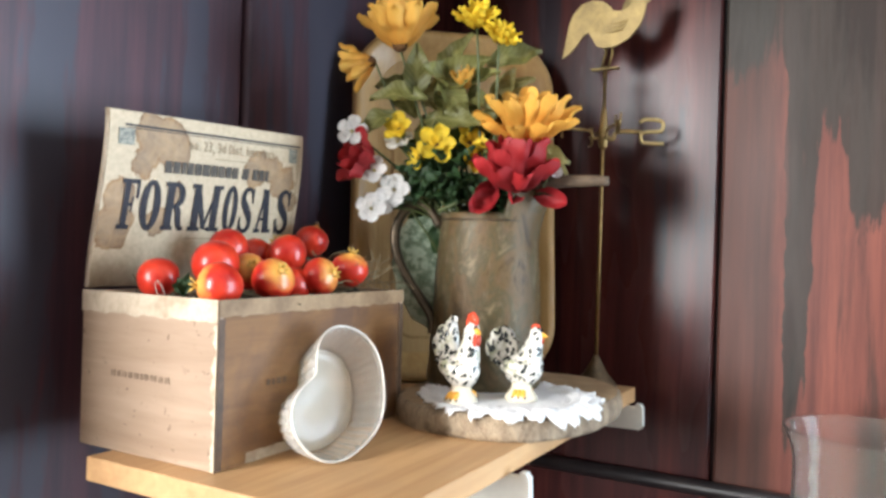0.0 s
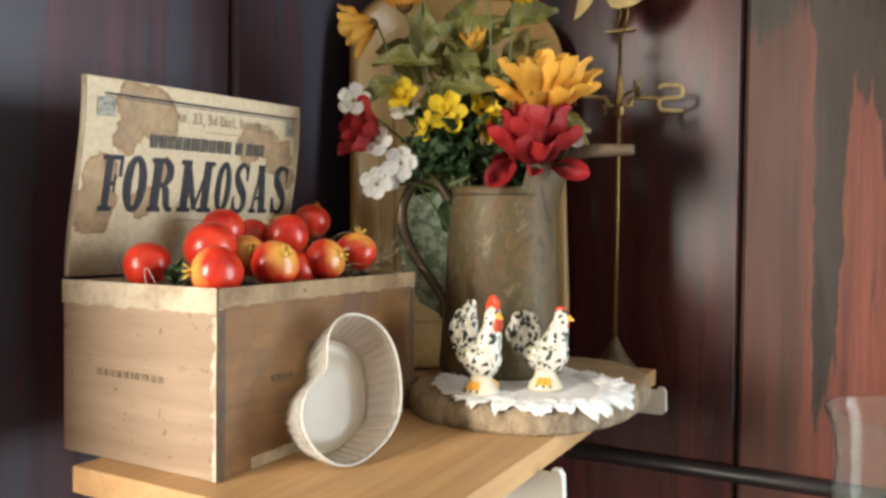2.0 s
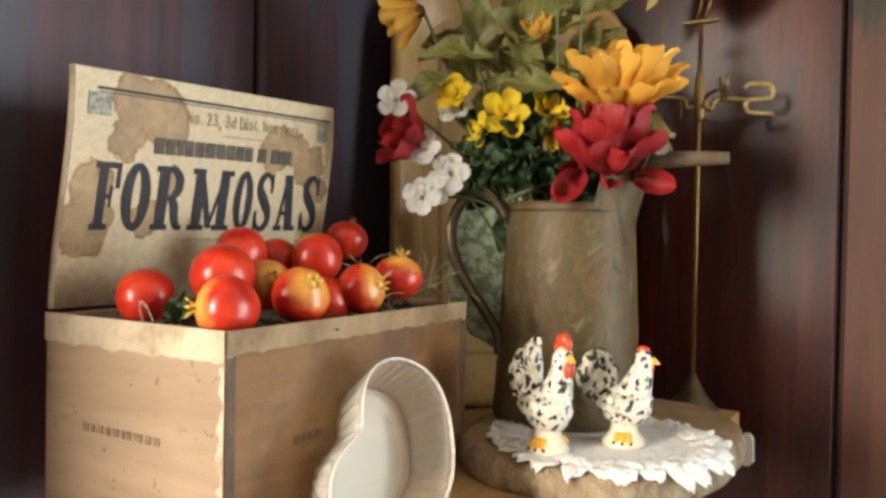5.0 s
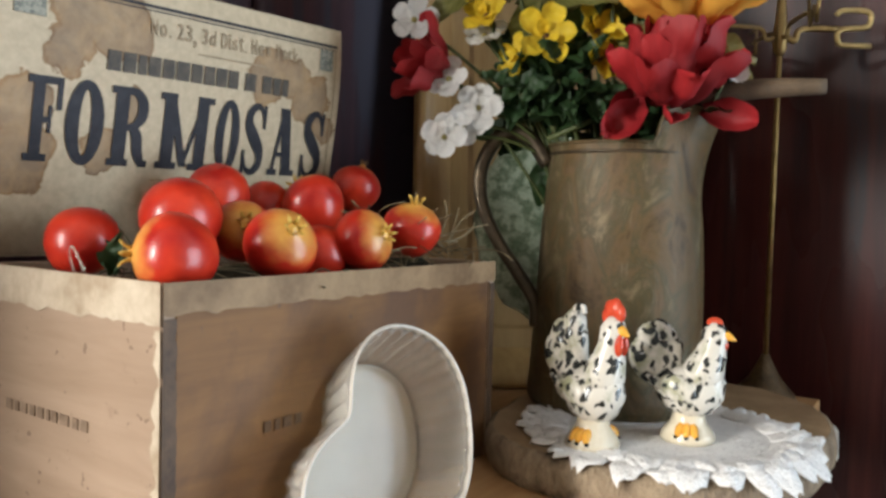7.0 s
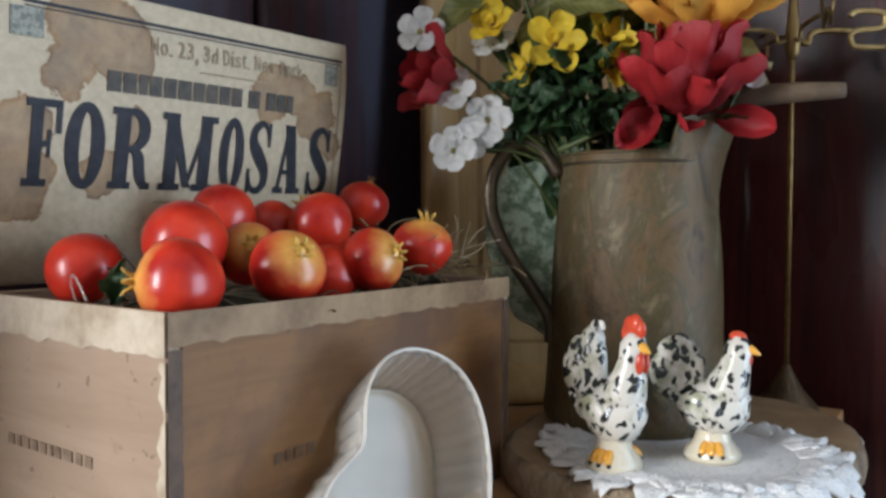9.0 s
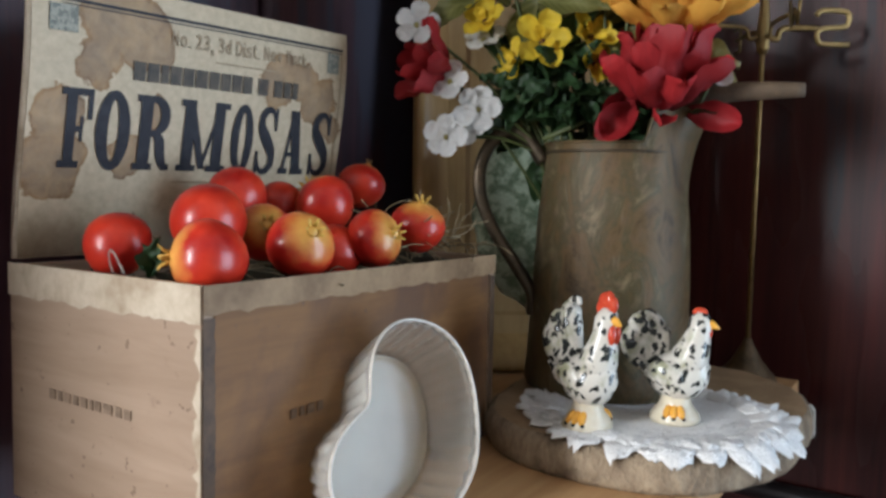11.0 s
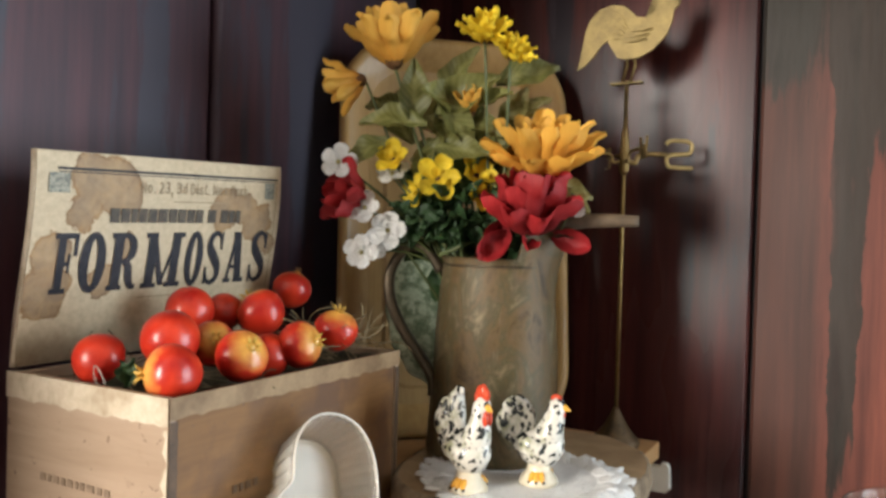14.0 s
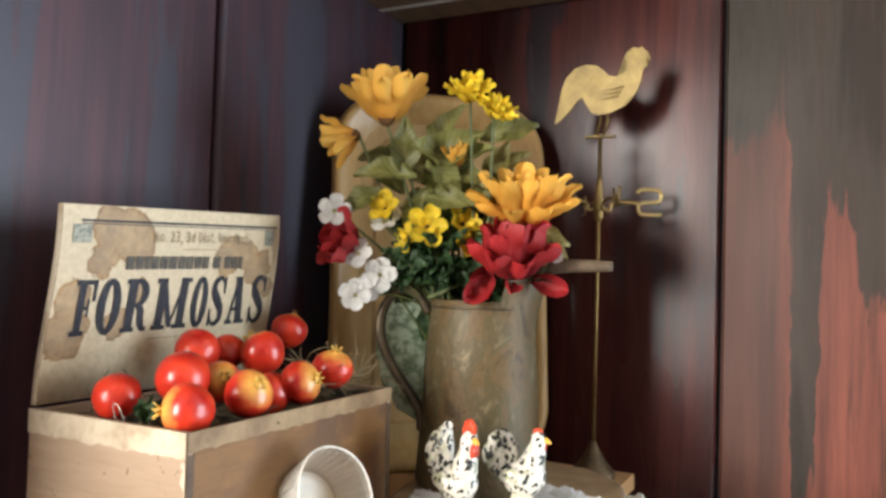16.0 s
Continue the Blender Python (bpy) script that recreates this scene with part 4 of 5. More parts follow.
def scallop(a, inner, length, width, lift, seed):
    """One crumpled lobe of the edge, running out from the middle."""
    out, side = Vector((math.cos(a), math.sin(a), 0)), Vector((-math.sin(a), math.cos(a), 0))

    def place(s, v):
        w = width * (0.62 + 0.38 * math.sin(math.pi * min(1, v * 0.9))) * (math.sqrt(max(0.0, 1 - ((v - 0.62) / 0.38) ** 2)) if v > 0.62 else 1.0)
        w = max(w, width * 0.18) * (1 + 0.10 * noise.noise(Vector((v * 5, s * 2, seed + 0.37))))
        p = DOILY + out * (inner + length * v * (1 + 0.08 * noise.noise(Vector((s * 3, 0.21, seed + 0.37))))) + side * s * w * 0.5
        p = settle(p)
        p.z += lift * (0.35 + 0.65 * math.sin(math.pi * min(1, v * 1.1))) + 0.0018 * v * (1 - s * s) + 0.0036 * v * noise.noise(Vector((p.x * 230, p.y * 230, seed + 0.37)))
        return p

    def fn(u, v):
        k = round(u * 18)
        if k <= 8:
            return place(k / 4 - 1, v)
        return place((17 - k) / 4 - 1, v) - Vector((0, 0, 0.0009))
    bm, rows = grid(fn, 18, 9, close_u=True)
    bm.faces.new(rows[0])
    bm.faces.new(rows[-1])
    return bm


rng = random.Random(12)
for layer, (count, inner, length, width, lift) in enumerate(((29, 0.060, 0.027, 0.0205, 0.0004), (25, 0.057, 0.020, 0.0190, 0.0022))):
    for k in range(count):
        a = math.tau * (k + 0.5 * layer) / count + rng.uniform(-0.06, 0.06)
        part("scallop", scallop(a, inner, length * rng.uniform(0.86, 1.12), width * rng.uniform(0.9, 1.15), lift + rng.uniform(0, 0.0012), k + 50 * layer), M["lace"], doily)


# ---- pottery hens ----
def loft(rows, n, bm, mat):
    """Closed skin through ellipses: centre, across, up radii and the spine's way."""
    rings = []
    for c, rx, rz, d in rows:
        d = Vector(d).normalized()
        side = Vector((0, 1, 0))
        up = side.cross(d).normalized()
        rings.append([bm.verts.new(Vector(c) + side * math.cos(a) * rx + up * math.sin(a) * rz) for a in (math.tau * k / n for k in range(n))])
    for a, b in zip(rings, rings[1:]):
        for k in range(n):
            bm.faces.new((a[k], a[(k + 1) % n], b[(k + 1) % n], b[k])).material_index = mat
    for r in (rings[0], rings[-1]):
        bm.faces.new(r).material_index = mat


def hen_mesh(rooster):
    """Faces +x, stands on z = 0. Slots: glaze, cream, red, yellow, black."""
    bm = bmesh.new()
    lathe([(0.0165, 0.0), (0.0174, 0.0020), (0.0160, 0.0055), (0.0112, 0.011), (0.0098, 0.016), (0.0125, 0.022)], (0.003, 0, 0), 28, bm, mat=1)
    # body from tail root to breast
    loft([((-0.017, 0, 0.036), 0.004, 0.006, (1, 0, -0.3)), ((-0.013, 0, 0.033), 0.010, 0.011, (1, 0, -0.3)), ((-0.006, 0, 0.030), 0.0150, 0.0145, (1, 0, -0.1)),
          ((0.003, 0, 0.029), 0.0172, 0.0160, (1, 0, 0.1)), ((0.011, 0, 0.031), 0.0155, 0.0155, (1, 0, 0.4)), ((0.017, 0, 0.036), 0.0110, 0.0125, (1, 0, 0.7)), ((0.0205, 0, 0.041), 0.005, 0.007, (1, 0, 1))], 24, bm, 0)
    hx, hz = (0.0175, 0.0665) if rooster else (0.0175, 0.0640)
    # neck and head
    loft([((0.008, 0, 0.034), 0.0140, 0.0138, (0.2, 0, 1)), ((0.0120, 0, 0.043), 0.0130, 0.0125, (0.35, 0, 1)), ((0.0150, 0, 0.052), 0.0104, 0.0098, (0.2, 0, 1)),
          ((0.0165, 0, 0.059), 0.0084, 0.0080, (0.1, 0, 1)), ((hx, 0, hz), 0.0080, 0.0082, (0.2, 0, 1)), ((hx + 0.0005, 0, hz + 0.0045), 0.0058, 0.0062, (0, 0, 1)), ((hx, 0, hz + 0.0075), 0.0022, 0.0025, (0, 0, 1))], 20, bm, 0)
    # tail of overlapping plumes
    plumes = ((-0.10, 1.0, 0.038, 0.0), (-0.28, 0.95, 0.034, 0.003), (-0.28, 0.95, 0.034, -0.003), (-0.5, 0.8, 0.027, 0.0045), (-0.5, 0.8, 0.027, -0.0045), (-0.8, 0.5, 0.018, 0.0)) if rooster else ((-0.05, 1.0, 0.033, 0.0), (-0.25, 0.97, 0.032, 0.0035), (-0.25, 0.97, 0.032, -0.0035), (-0.5, 0.85, 0.025, 0.005), (-0.5, 0.85, 0.025, -0.005))
    for dx, dz, ln, dy in plumes:
        d = Vector((dx, 0, dz)).normalized()
        root = Vector((-0.0095, dy * 0.8, 0.034))
        pts = [root, root + d * ln * 0.45 + Vector((-0.004, dy * 0.4, 0)), root + d * ln * 0.8 + Vector((-0.004, dy * 0.5, 0)), root + d * ln + Vector((0.002 if rooster else 0.0, dy * 0.4, -0.001))]
        tube(pts, lambda s: 0.0034 + 0.0052 * math.sin(math.pi * min(1, s * 0.85 + 0.08)), 10, bm, 0, 1.5 if not rooster else 1.2, 4)
    # wings
    for sgn in (1, -1):
        ball((-0.001, sgn * 0.0145, 0.032), 0.011, bm, (1.15, 0.36, 0.72), 14, 0, Matrix.Rotation(radians(18), 4, "Y"))
        for j in range(3):
            ball((-0.009 - 0.003 * j, sgn * 0.0145, 0.0285 + 0.0035 * j), 0.005, bm, (1.5, 0.40, 0.42), 10, 0, Matrix.Rotation(radians(25), 4, "Y"))
    # comb, wattles, beak
    if rooster:
        for j, (x, z, r) in enumerate(((-0.0050, 0.0082, 0.0044), (-0.0025, 0.0115, 0.0052), (0.001, 0.0125, 0.0052), (0.0045, 0.0105, 0.0044))):
            ball((hx + x, 0, hz + z - 0.0015), r, bm, (1, 0.62, 1.15), 12, 2)
        for sgn in (1, -1):
            ball((hx + 0.0062, sgn * 0.0022, hz - 0.0078), 0.0046, bm, (0.8, 0.6, 1.35), 12, 2)
    else:
        ball((hx - 0.0005, 0, hz + 0.0068), 0.0046, bm, (1.15, 0.62, 0.75), 12, 2)
        ball((hx + 0.0060, 0, hz - 0.0058), 0.0030, bm, (0.8, 0.7, 1.1), 12, 2)
    tube([(hx + 0.0050, 0, hz - 0.0006), (hx + 0.0085, 0, hz - 0.0006), (hx + 0.0128, 0, hz - 0.0024)], lambda s: 0.0041 * (1 - s) + 0.0005, 10, bm, 3)
    for sgn in (1, -1):
        ball((hx + 0.0026, sgn * 0.0062, hz + 0.0016), 0.0012, bm, (1, 0.6, 1), 8, 4)
        ball((hx - 0.0008, sgn * 0.0062, hz - 0.0030), 0.0019, bm, (1, 0.6, 1.2), 8, 2)
        # a painted foot of three toes on each side of the base
        for j in (-1, 0, 1):
            a = sgn * radians(80) + 0.34 * j
            ball((0.003 + 0.0122 * math.cos(a), 0.0122 * math.sin(a), 0.0082), 0.0040, bm, (1.5, 0.75, 0.8), 10, 3, Matrix.Rotation(a, 4, "Z") @ Matrix.Rotation(radians(32), 4, "Y"))
            ball((0.003 + 0.0166 * math.cos(a * 1.0 + 0.06 * j), 0.0166 * math.sin(a + 0.06 * j), 0.0046), 0.0015, bm, (1, 1, 0.8), 8, 4)
    if rooster:
        tube([(-0.010, 0, 0.058), (-0.0155, 0, 0.067), (-0.0150, 0, 0.0745), (-0.0095, 0, 0.0765), (-0.0075, 0, 0.0725)], lambda q: 0.0034 * (1 - 0.55 * q), 10, bm, 0, steps=4)
    return mesh_of("pottery_hen", bm, [M["hen"], M["hen_cream"], M["hen_red"], M["hen_yellow"], M["black"]])


for rooster, at, yaw, size, label in ((True, (-0.341, 0.663, SHELF_TOP + 0.0246), -18, (0.82, 0.92, 0.985), "black-speckled white pottery rooster with red comb on a doily"),
                                      (False, (-0.304, 0.710, SHELF_TOP + 0.0246), 4, (0.88, 0.92, 0.955), "black-speckled white pottery hen with orange beak on a doily")):
    ob = new("pottery_rooster" if rooster else "pottery_hen", hen_mesh(rooster))
    ob.matrix_basis = pose(*at, 0, 0, yaw) @ Matrix.Diagonal((*size, 1))
    tagged(ob, label, "figurine", "pottery hens")


# ---- tin jug ----
JUG = Vector((-0.370, 0.772, SHELF_TOP + 0.0245))
SPOUT_A = math.atan2(0.49, 0.87) - 0.05


def jug_fn(u, v):
    a = u * math.tau
    prof = ((0.0575, 0.0), (0.0590, 0.004), (0.0590, 0.010), (0.0575, 0.020), (0.0555, 0.070), (0.0528, 0.120), (0.0505, 0.150), (0.0495, 0.166), (0.0500, 0.172))
    f = v * (len(prof) - 1)
    i = min(int(f), len(prof) - 2)
    s = f - i
    r = prof[i][0] * (1 - s) + prof[i + 1][0] * s
    z = prof[i][1] * (1 - s) + prof[i + 1][1] * s
    d = (a - SPOUT_A + math.pi) % math.tau - math.pi
    top = max(0, (z - 0.135) / 0.037)
    lift = math.exp(-(d / 1.22) ** 26)
    r += top ** 2 * (0.016 * math.exp(-(d / 0.50) ** 2))
    z += top * 0.023 * lift
    dent = 0.0012 * noise.noise(Vector((math.cos(a) * 1.6, math.sin(a) * 1.6, z * 22)))
    r += dent
    return JUG + Vector((math.cos(a) * r, math.sin(a) * r, z))


jug = thing("tin_jug", "tall tarnished tin jug holding artificial flowers", "jug", (0, 0, 0))
bm, rows = grid(jug_fn, 144, 32, close_u=True)
bm.faces.new(rows[0])
bmesh.ops.recalc_face_normals(bm, faces=bm.faces)
thicken(bm, 0.0012)
part("body", bm, M["tin"], jug)
bm = tube([jug_fn(k / 144, 1.0) for k in range(145)], 0.0011, 6)
part("rolled_rim", bm, M["tin"], jug, "rolled tin rim")
seam = [JUG + Vector((math.cos(a) * 0.0497, math.sin(a) * 0.0497, 0.166)) for a in (math.tau * k / 96 for k in range(97))]
part("seam", tube(seam, 0.0010, 6), M["tin_dark"], jug, "dark soldered seam below the spout")
LEFT = -RIGHT
hp = [JUG + LEFT * r + Vector((0, 0, z)) for r, z in ((0.050, 0.160), (0.063, 0.178), (0.082, 0.180), (0.0955, 0.160), (0.0960, 0.135), (0.086, 0.110), (0.070, 0.086), (0.0575, 0.066), (0.0560, 0.050))]


def strap(points, w, th):
    fine = bmesh.new()
    pts = [Vector(p) for p in points]
    res = []
    for i in range(len(pts) - 1):
        p0, p1, p2, p3 = pts[max(i - 1, 0)], pts[i], pts[i + 1], pts[min(i + 2, len(pts) - 1)]
        for k in range(5):
            s = k / 5
            res.append(0.5 * ((2 * p1) + (p2 - p0) * s + (2 * p0 - 5 * p1 + 4 * p2 - p3) * s * s + (3 * p1 - p0 - 3 * p2 + p3) * s ** 3))
    res.append(pts[-1])
    across = RIGHT.cross(Vector((0, 0, 1)))
    rows = []
    for i, p in enumerate(res):
        d = (res[min(i + 1, len(res) - 1)] - res[max(i - 1, 0)]).normalized()
        nrm = across.cross(d)
        rows.append([fine.verts.new(p + across * a * w + nrm * b * th) for a, b in ((-0.5, -0.5), (-0.5, 0.5), (-0.3, 0.9), (0.3, 0.9), (0.5, 0.5), (0.5, -0.5))])
    for a, b in zip(rows, rows[1:]):
        for k in range(6):
            fine.faces.new((a[k], a[(k + 1) % 6], b[(k + 1) % 6], b[k]))
    fine.faces.new(rows[0])
    fine.faces.new(rows[-1])
    return fine


part("handle", strap(hp, 0.021, 0.0062), M["tin_dark"], jug, "dark curved strap handle")


# ---- tray leaning in the corner ----
def tray_outline(k, w, h, r):
    """Rounded upright rectangle, from its foot: place on the rim for k in 0..1."""
    pts = []
    for cx, cz, a0 in ((w / 2 - r, h - r, 0), (-w / 2 + r, h - r, 90), (-w / 2 + r, r, 180), (w / 2 - r, r, 270)):
        rr = r
        for j in range(13):
            a = radians(a0 + 90 * j / 12)
            pts.append((cx + rr * math.cos(a), cz + rr * math.sin(a)))
    return pts[int(round(k * len(pts))) % len(pts)]


def tray():
    t = thing("serving_tray", "honey-coloured lacquered tray with rounded corners standing in the corner", "tray")
    W, H, R = 0.258, 0.435, 0.070
    n = 52

    def ring(inset, depth):
        out = []
        for k in range(n):
            x, z = tray_outline(k / n, W - 2 * inset, H - 2 * inset, R - inset * 0.75)
            out.append((x, depth, z + inset))
        return out
    steps = [(0.0, -0.004), (0.001, 0.003), (0.006, 0.006), (0.012, 0.004), (0.030, -0.012), (0.034, -0.015)]
    bm = bmesh.new()
    rows = [[bm.verts.new((x, -y, z)) for x, y, z in ring(i, d)] for i, d in steps]
    back = [bm.verts.new((x, -y, z)) for x, y, z in ring(0.002, -0.012)]
    back2 = [bm.verts.new((x, -y, z)) for x, y, z in ring(0.036, -0.021)]
    order = [back2, back] + rows
    for a, b in zip(order, order[1:]):
        for k in range(n):
            bm.faces.new((a[k], a[(k + 1) % n], b[(k + 1) % n], b[k]))
    bm.faces.new(back2)
    part("rim", bm, M["amber"], t, "glossy raised honey-coloured rim")
    bm = bmesh.new()
    a = [bm.verts.new((x, -y, z)) for x, y, z in ring(0.0335, -0.0148)]
    b = [bm.verts.new((x, -y, z)) for x, y, z in ring(0.050, -0.0148)]
    c = [bm.verts.new((x, -y, z)) for x, y, z in ring(0.054, -0.0125)]
    for p, q in ((a, b), (b, c)):
        for k in range(n):
            bm.faces.new((p[k], p[(k + 1) % n], q[(k + 1) % n], q[k]))
    bm.faces.new(c)
    part("tray_floor", bm, M["amber_in"], t, "matt honey-coloured tray floor", False)
    foot, lean = Vector((-0.4600, 0.8755, SHELF_TOP + 0.0015)), 6.2
    t.matrix_basis = Matrix.Translation(foot) @ Matrix.Rotation(math.atan2(0.180, 0.200), 4, "Z") @ Matrix.Rotation(radians(-lean), 4, "X")
    return t


tray()


# ---- green plate behind the jug ----
def plate_mesh():
    prof = [(0.001, 0.004), (0.036, 0.004), (0.046, 0.007), (0.060, 0.012), (0.062, 0.0125), (0.060, 0.0135), (0.046, 0.0095), (0.034, 0.0065), (0.001, 0.0065)]

    def fn(u, v):
        r, z = prof[round(v * 8)]
        a = u * math.tau
        w = 1 + (0.02 * math.cos(14 * a) if r > 0.05 else 0)
        return (r * math.cos(a) * w * 0.98, r * math.sin(a) * w * 1.26, z)
    bm, _ = grid(fn, 84, 8, close_u=True)
    return bm


pl = part("oval_plate", plate_mesh(), M["plate_green"])
pl.matrix_basis = Matrix.Translation((-0.452, 0.828, SHELF_TOP + 0.140)) @ Vector((0.60, -0.74, 0.22)).to_track_quat("Z", "Y").to_matrix().to_4x4()
tagged(pl, "pale green mottled oval plate leaning behind a jug", "plate")


# ---- weathervane ornament ----
POLE = Vector((-0.309, 0.950, SHELF_TOP))


def weathervane():
    t = thing("weathervane_ornament", "tarnished brass rooster weathervane ornament on a dark base", "ornament", POLE)
    part("base", lathe([(0.0245, 0.0), (0.0255, 0.004), (0.0235, 0.008), (0.013, 0.020), (0.0055, 0.034), (0.003, 0.040)], n=20), M["iron"], t, "dull bronze flared base")
    part("pole", tube([(0, 0, 0.036), (0, 0, 0.384)], 0.0021, 10), M["brass"], t, "thin brass pole")
    part("collar", lathe([(0.0028, 0.285), (0.0052, 0.290), (0.0056, 0.306), (0.0048, 0.312), (0.0034, 0.330), (0.0026, 0.336)], n=16), M["brass"], t, "brass collar")
    part("foot_plate", box(-0.017, 0.017, -0.004, 0.004, 0.380, 0.3825, 0.0006), M["brass_flat"], t, "small gilt foot plate", False)
    for k in range(4):
        a = radians(34) + k * math.pi / 2
        r = Matrix.Rotation(a, 4, "Z")
        arm = part("arm", tube([r @ Vector(p) for p in ((0.004, 0, 0.300), (0.012, 0, 0.298), (0.017, 0, 0.307), (0.047, 0, 0.308))], 0.0026 if k == 0 else 0.0017, 8, steps=4), M["brass"], t)
        bm = bmesh.new()
        shapes = {0: [[(0.045, 0.319), (0.050, 0.323), (0.068, 0.323), (0.073, 0.319), (0.072, 0.312), (0.067, 0.3095), (0.051, 0.308), (0.046, 0.304), (0.047, 0.298), (0.051, 0.295), (0.074, 0.295)]],
                  1: [[(0.050, 0.318), (0.050, 0.297)], [(0.050, 0.318), (0.064, 0.318)], [(0.050, 0.308), (0.060, 0.308)], [(0.050, 0.297), (0.064, 0.297)]],
                  2: [[(0.050, 0.297), (0.050, 0.318), (0.064, 0.297), (0.064, 0.318)]],
                  3: [[(0.048, 0.318), (0.052, 0.297), (0.057, 0.310), (0.062, 0.297), (0.066, 0.318)]]}
        for line in shapes[k]:
            tube([r @ Vector((x, 0, z)) for x, z in line], 0.0023 if k == 0 else 0.0013, 8, bm, steps=3 if k == 0 else 0)
        part("direction_letter", bm, M["brass_bright" if k == 0 else "brass"], arm, "gilt wire letter")
    outline = [(-0.0535, 0.398), (-0.050, 0.412), (-0.048, 0.424), (-0.0463, 0.4375), (-0.041, 0.451), (-0.0307, 0.4615), (-0.0177, 0.465), (-0.0047, 0.4625), (0.003, 0.456), (0.0083, 0.450), (0.0177, 0.4485), (0.025, 0.4515), (0.0295, 0.457), (0.029, 0.465),
               (0.025, 0.469), (0.028, 0.475), (0.032, 0.4745), (0.0355, 0.4805), (0.040, 0.4780), (0.045, 0.480), (0.047, 0.4755), (0.051, 0.474), (0.0485, 0.470), (0.054, 0.466), (0.049, 0.4635), (0.051, 0.457), (0.0465, 0.454),
               (0.0447, 0.4415), (0.0395, 0.4287), (0.0265, 0.4145), (0.012, 0.4075), (-0.002, 0.4060), (-0.0105, 0.4085), (-0.0166, 0.418), (-0.022, 0.427), (-0.028, 0.423), (-0.036, 0.412), (-0.0447, 0.403)]
    spine = plate_of(outline, 0.0024)
    bmesh.ops.triangulate(spine, faces=[f for f in spine.faces if len(f.verts) > 4])
    # pressed relief: tail plumes and wing feathers
    for k in range(3):
        tube([(0.026 - 0.003 * k, 0, 0.436 - 0.005 * k), (0.012 - 0.003 * k, 0, 0.434 - 0.005 * k), (-0.003 - 0.002 * k, 0, 0.436 - 0.006 * k)], lambda q: 0.0021 * (1 - 0.5 * q), 8, spine, steps=4)
    for k in range(5):
        top = 0.461 - 0.0075 * k
        tube([(0.000 - 0.002 * k, 0, 0.440 - 0.003 * k), (-0.014 - 0.002 * k, 0, top - 0.003), (-0.031 - 0.001 * k, 0, top - 0.008), (-0.0445 - 0.001 * k, 0, 0.432 - 0.007 * k)], lambda q: 0.0015 * (1 - 0.5 * q), 8, spine, steps=4)
    bird = part("rooster", spine, M["brass_flat"], t, "pale gilt sheet-metal rooster", False)
    for x in (-0.002, 0.006):
        part("leg", tube([(x, 0.001, 0.414), (x + 0.002, 0.001, 0.400), (x - 0.003, 0.001, 0.382)], 0.0014, 8), M["brass_flat"], bird)
    bird.matrix_basis = Matrix.Rotation(radians(2), 4, "Z")
    return t


weathervane()


# ---- glass hurricane shade ----
prof = [(0.052, 0.0), (0.058, 0.004), (0.066, 0.04), (0.070, 0.08), (0.070, 0.13), (0.0685, 0.17), (0.0680, 0.213), (0.0685, 0.228), (0.0710, 0.240), (0.0745, 0.249), (0.0765, 0.2545), (0.0768, 0.2560)]
inner = [(r - 0.0026, z) for r, z in reversed(prof[1:])]
inner[-1] = (inner[-1][0], 0.007)
bm = lathe(prof + inner, (0, 0, 0), 64)
g = part("glass_hurricane", bm, M["glass"])
g.matrix_basis = pose(-0.018, 0.866, 1.1853)
tagged(g, "clear flared glass hurricane vase against the boarded wall", "vase")


# ---- artificial flowers ----
def petal_mesh(name, mat, length, width, cup, curl, point=0.5, notch=0.0, wave=0.0, seed=0, blunt=0.0):
    """A petal along +y from its root, cupped across and curled along its length."""
    nu, nv = 6, 12

    def fn(u, v):
        if blunt:
            w = width * (0.34 + 0.66 * math.sin(math.pi / 2 * min(1, v / blunt))) * (math.sqrt(max(0.0, 1 - ((v - blunt) / (1 - blunt)) ** 2)) if v > blunt else 1.0)
            w = max(w, width * 0.16)
        else:
            w = width * (math.sin(math.pi * min(1.0, 0.12 + 0.88 * v ** 0.8)) ** point if v < 1 else 0.02) * (0.35 + 0.65 * min(1, v * 2.2))
            if v > 0.999:
                w = width * 0.12
        s = (u - 0.5) * 2
        y = length * v - notch * length * (1 - abs(s)) * max(0, v - 0.8) * 4
        ang = curl * v
        z = length * math.sin(ang) * v * 0.5 + cup * (s * s) * w * 2 + wave * 0.004 * noise.noise(Vector((u * 3, v * 4, seed)))
        return (s * w * 0.5, y * math.cos(ang * 0.5), z)
    bm, _ = grid(fn, nu, nv)
    return mesh_of(name, bm, mat)


PETALS = {
    "orange": [petal_mesh("petal", M["orange"], 0.050, 0.0185, 0.20, 0.5, 0.65, 0, 1, k, 0.66) for k in range(3)],
    "gold": [petal_mesh("petal", M["gold"], 0.048, 0.0185, 0.20, 0.5, 0.6, 0, 1, k, 0.62) for k in range(3)],
    "yellow": [petal_mesh("petal", M["yellow"], 0.0170, 0.0130, 0.12, 0.3, 0.45, 0, 0.5, k, 0.62) for k in range(3)],
    "yellow_slim": [petal_mesh("petal", M["yellow"], 0.020, 0.0085, 0.2, 0.4, 0.7, 0, 1, k) for k in range(3)],
    "crimson": [petal_mesh("petal", M["crimson"], 0.050, 0.027, 0.26, 0.75, 0.5, 0, 1.4, k, 0.48) for k in range(3)],
    "white": [petal_mesh("petal", M["white_petal"], 0.0160, 0.0138, 0.06, 0.2, 0.4, 0.07, 0.7, k, 0.66) for k in range(3)],
}
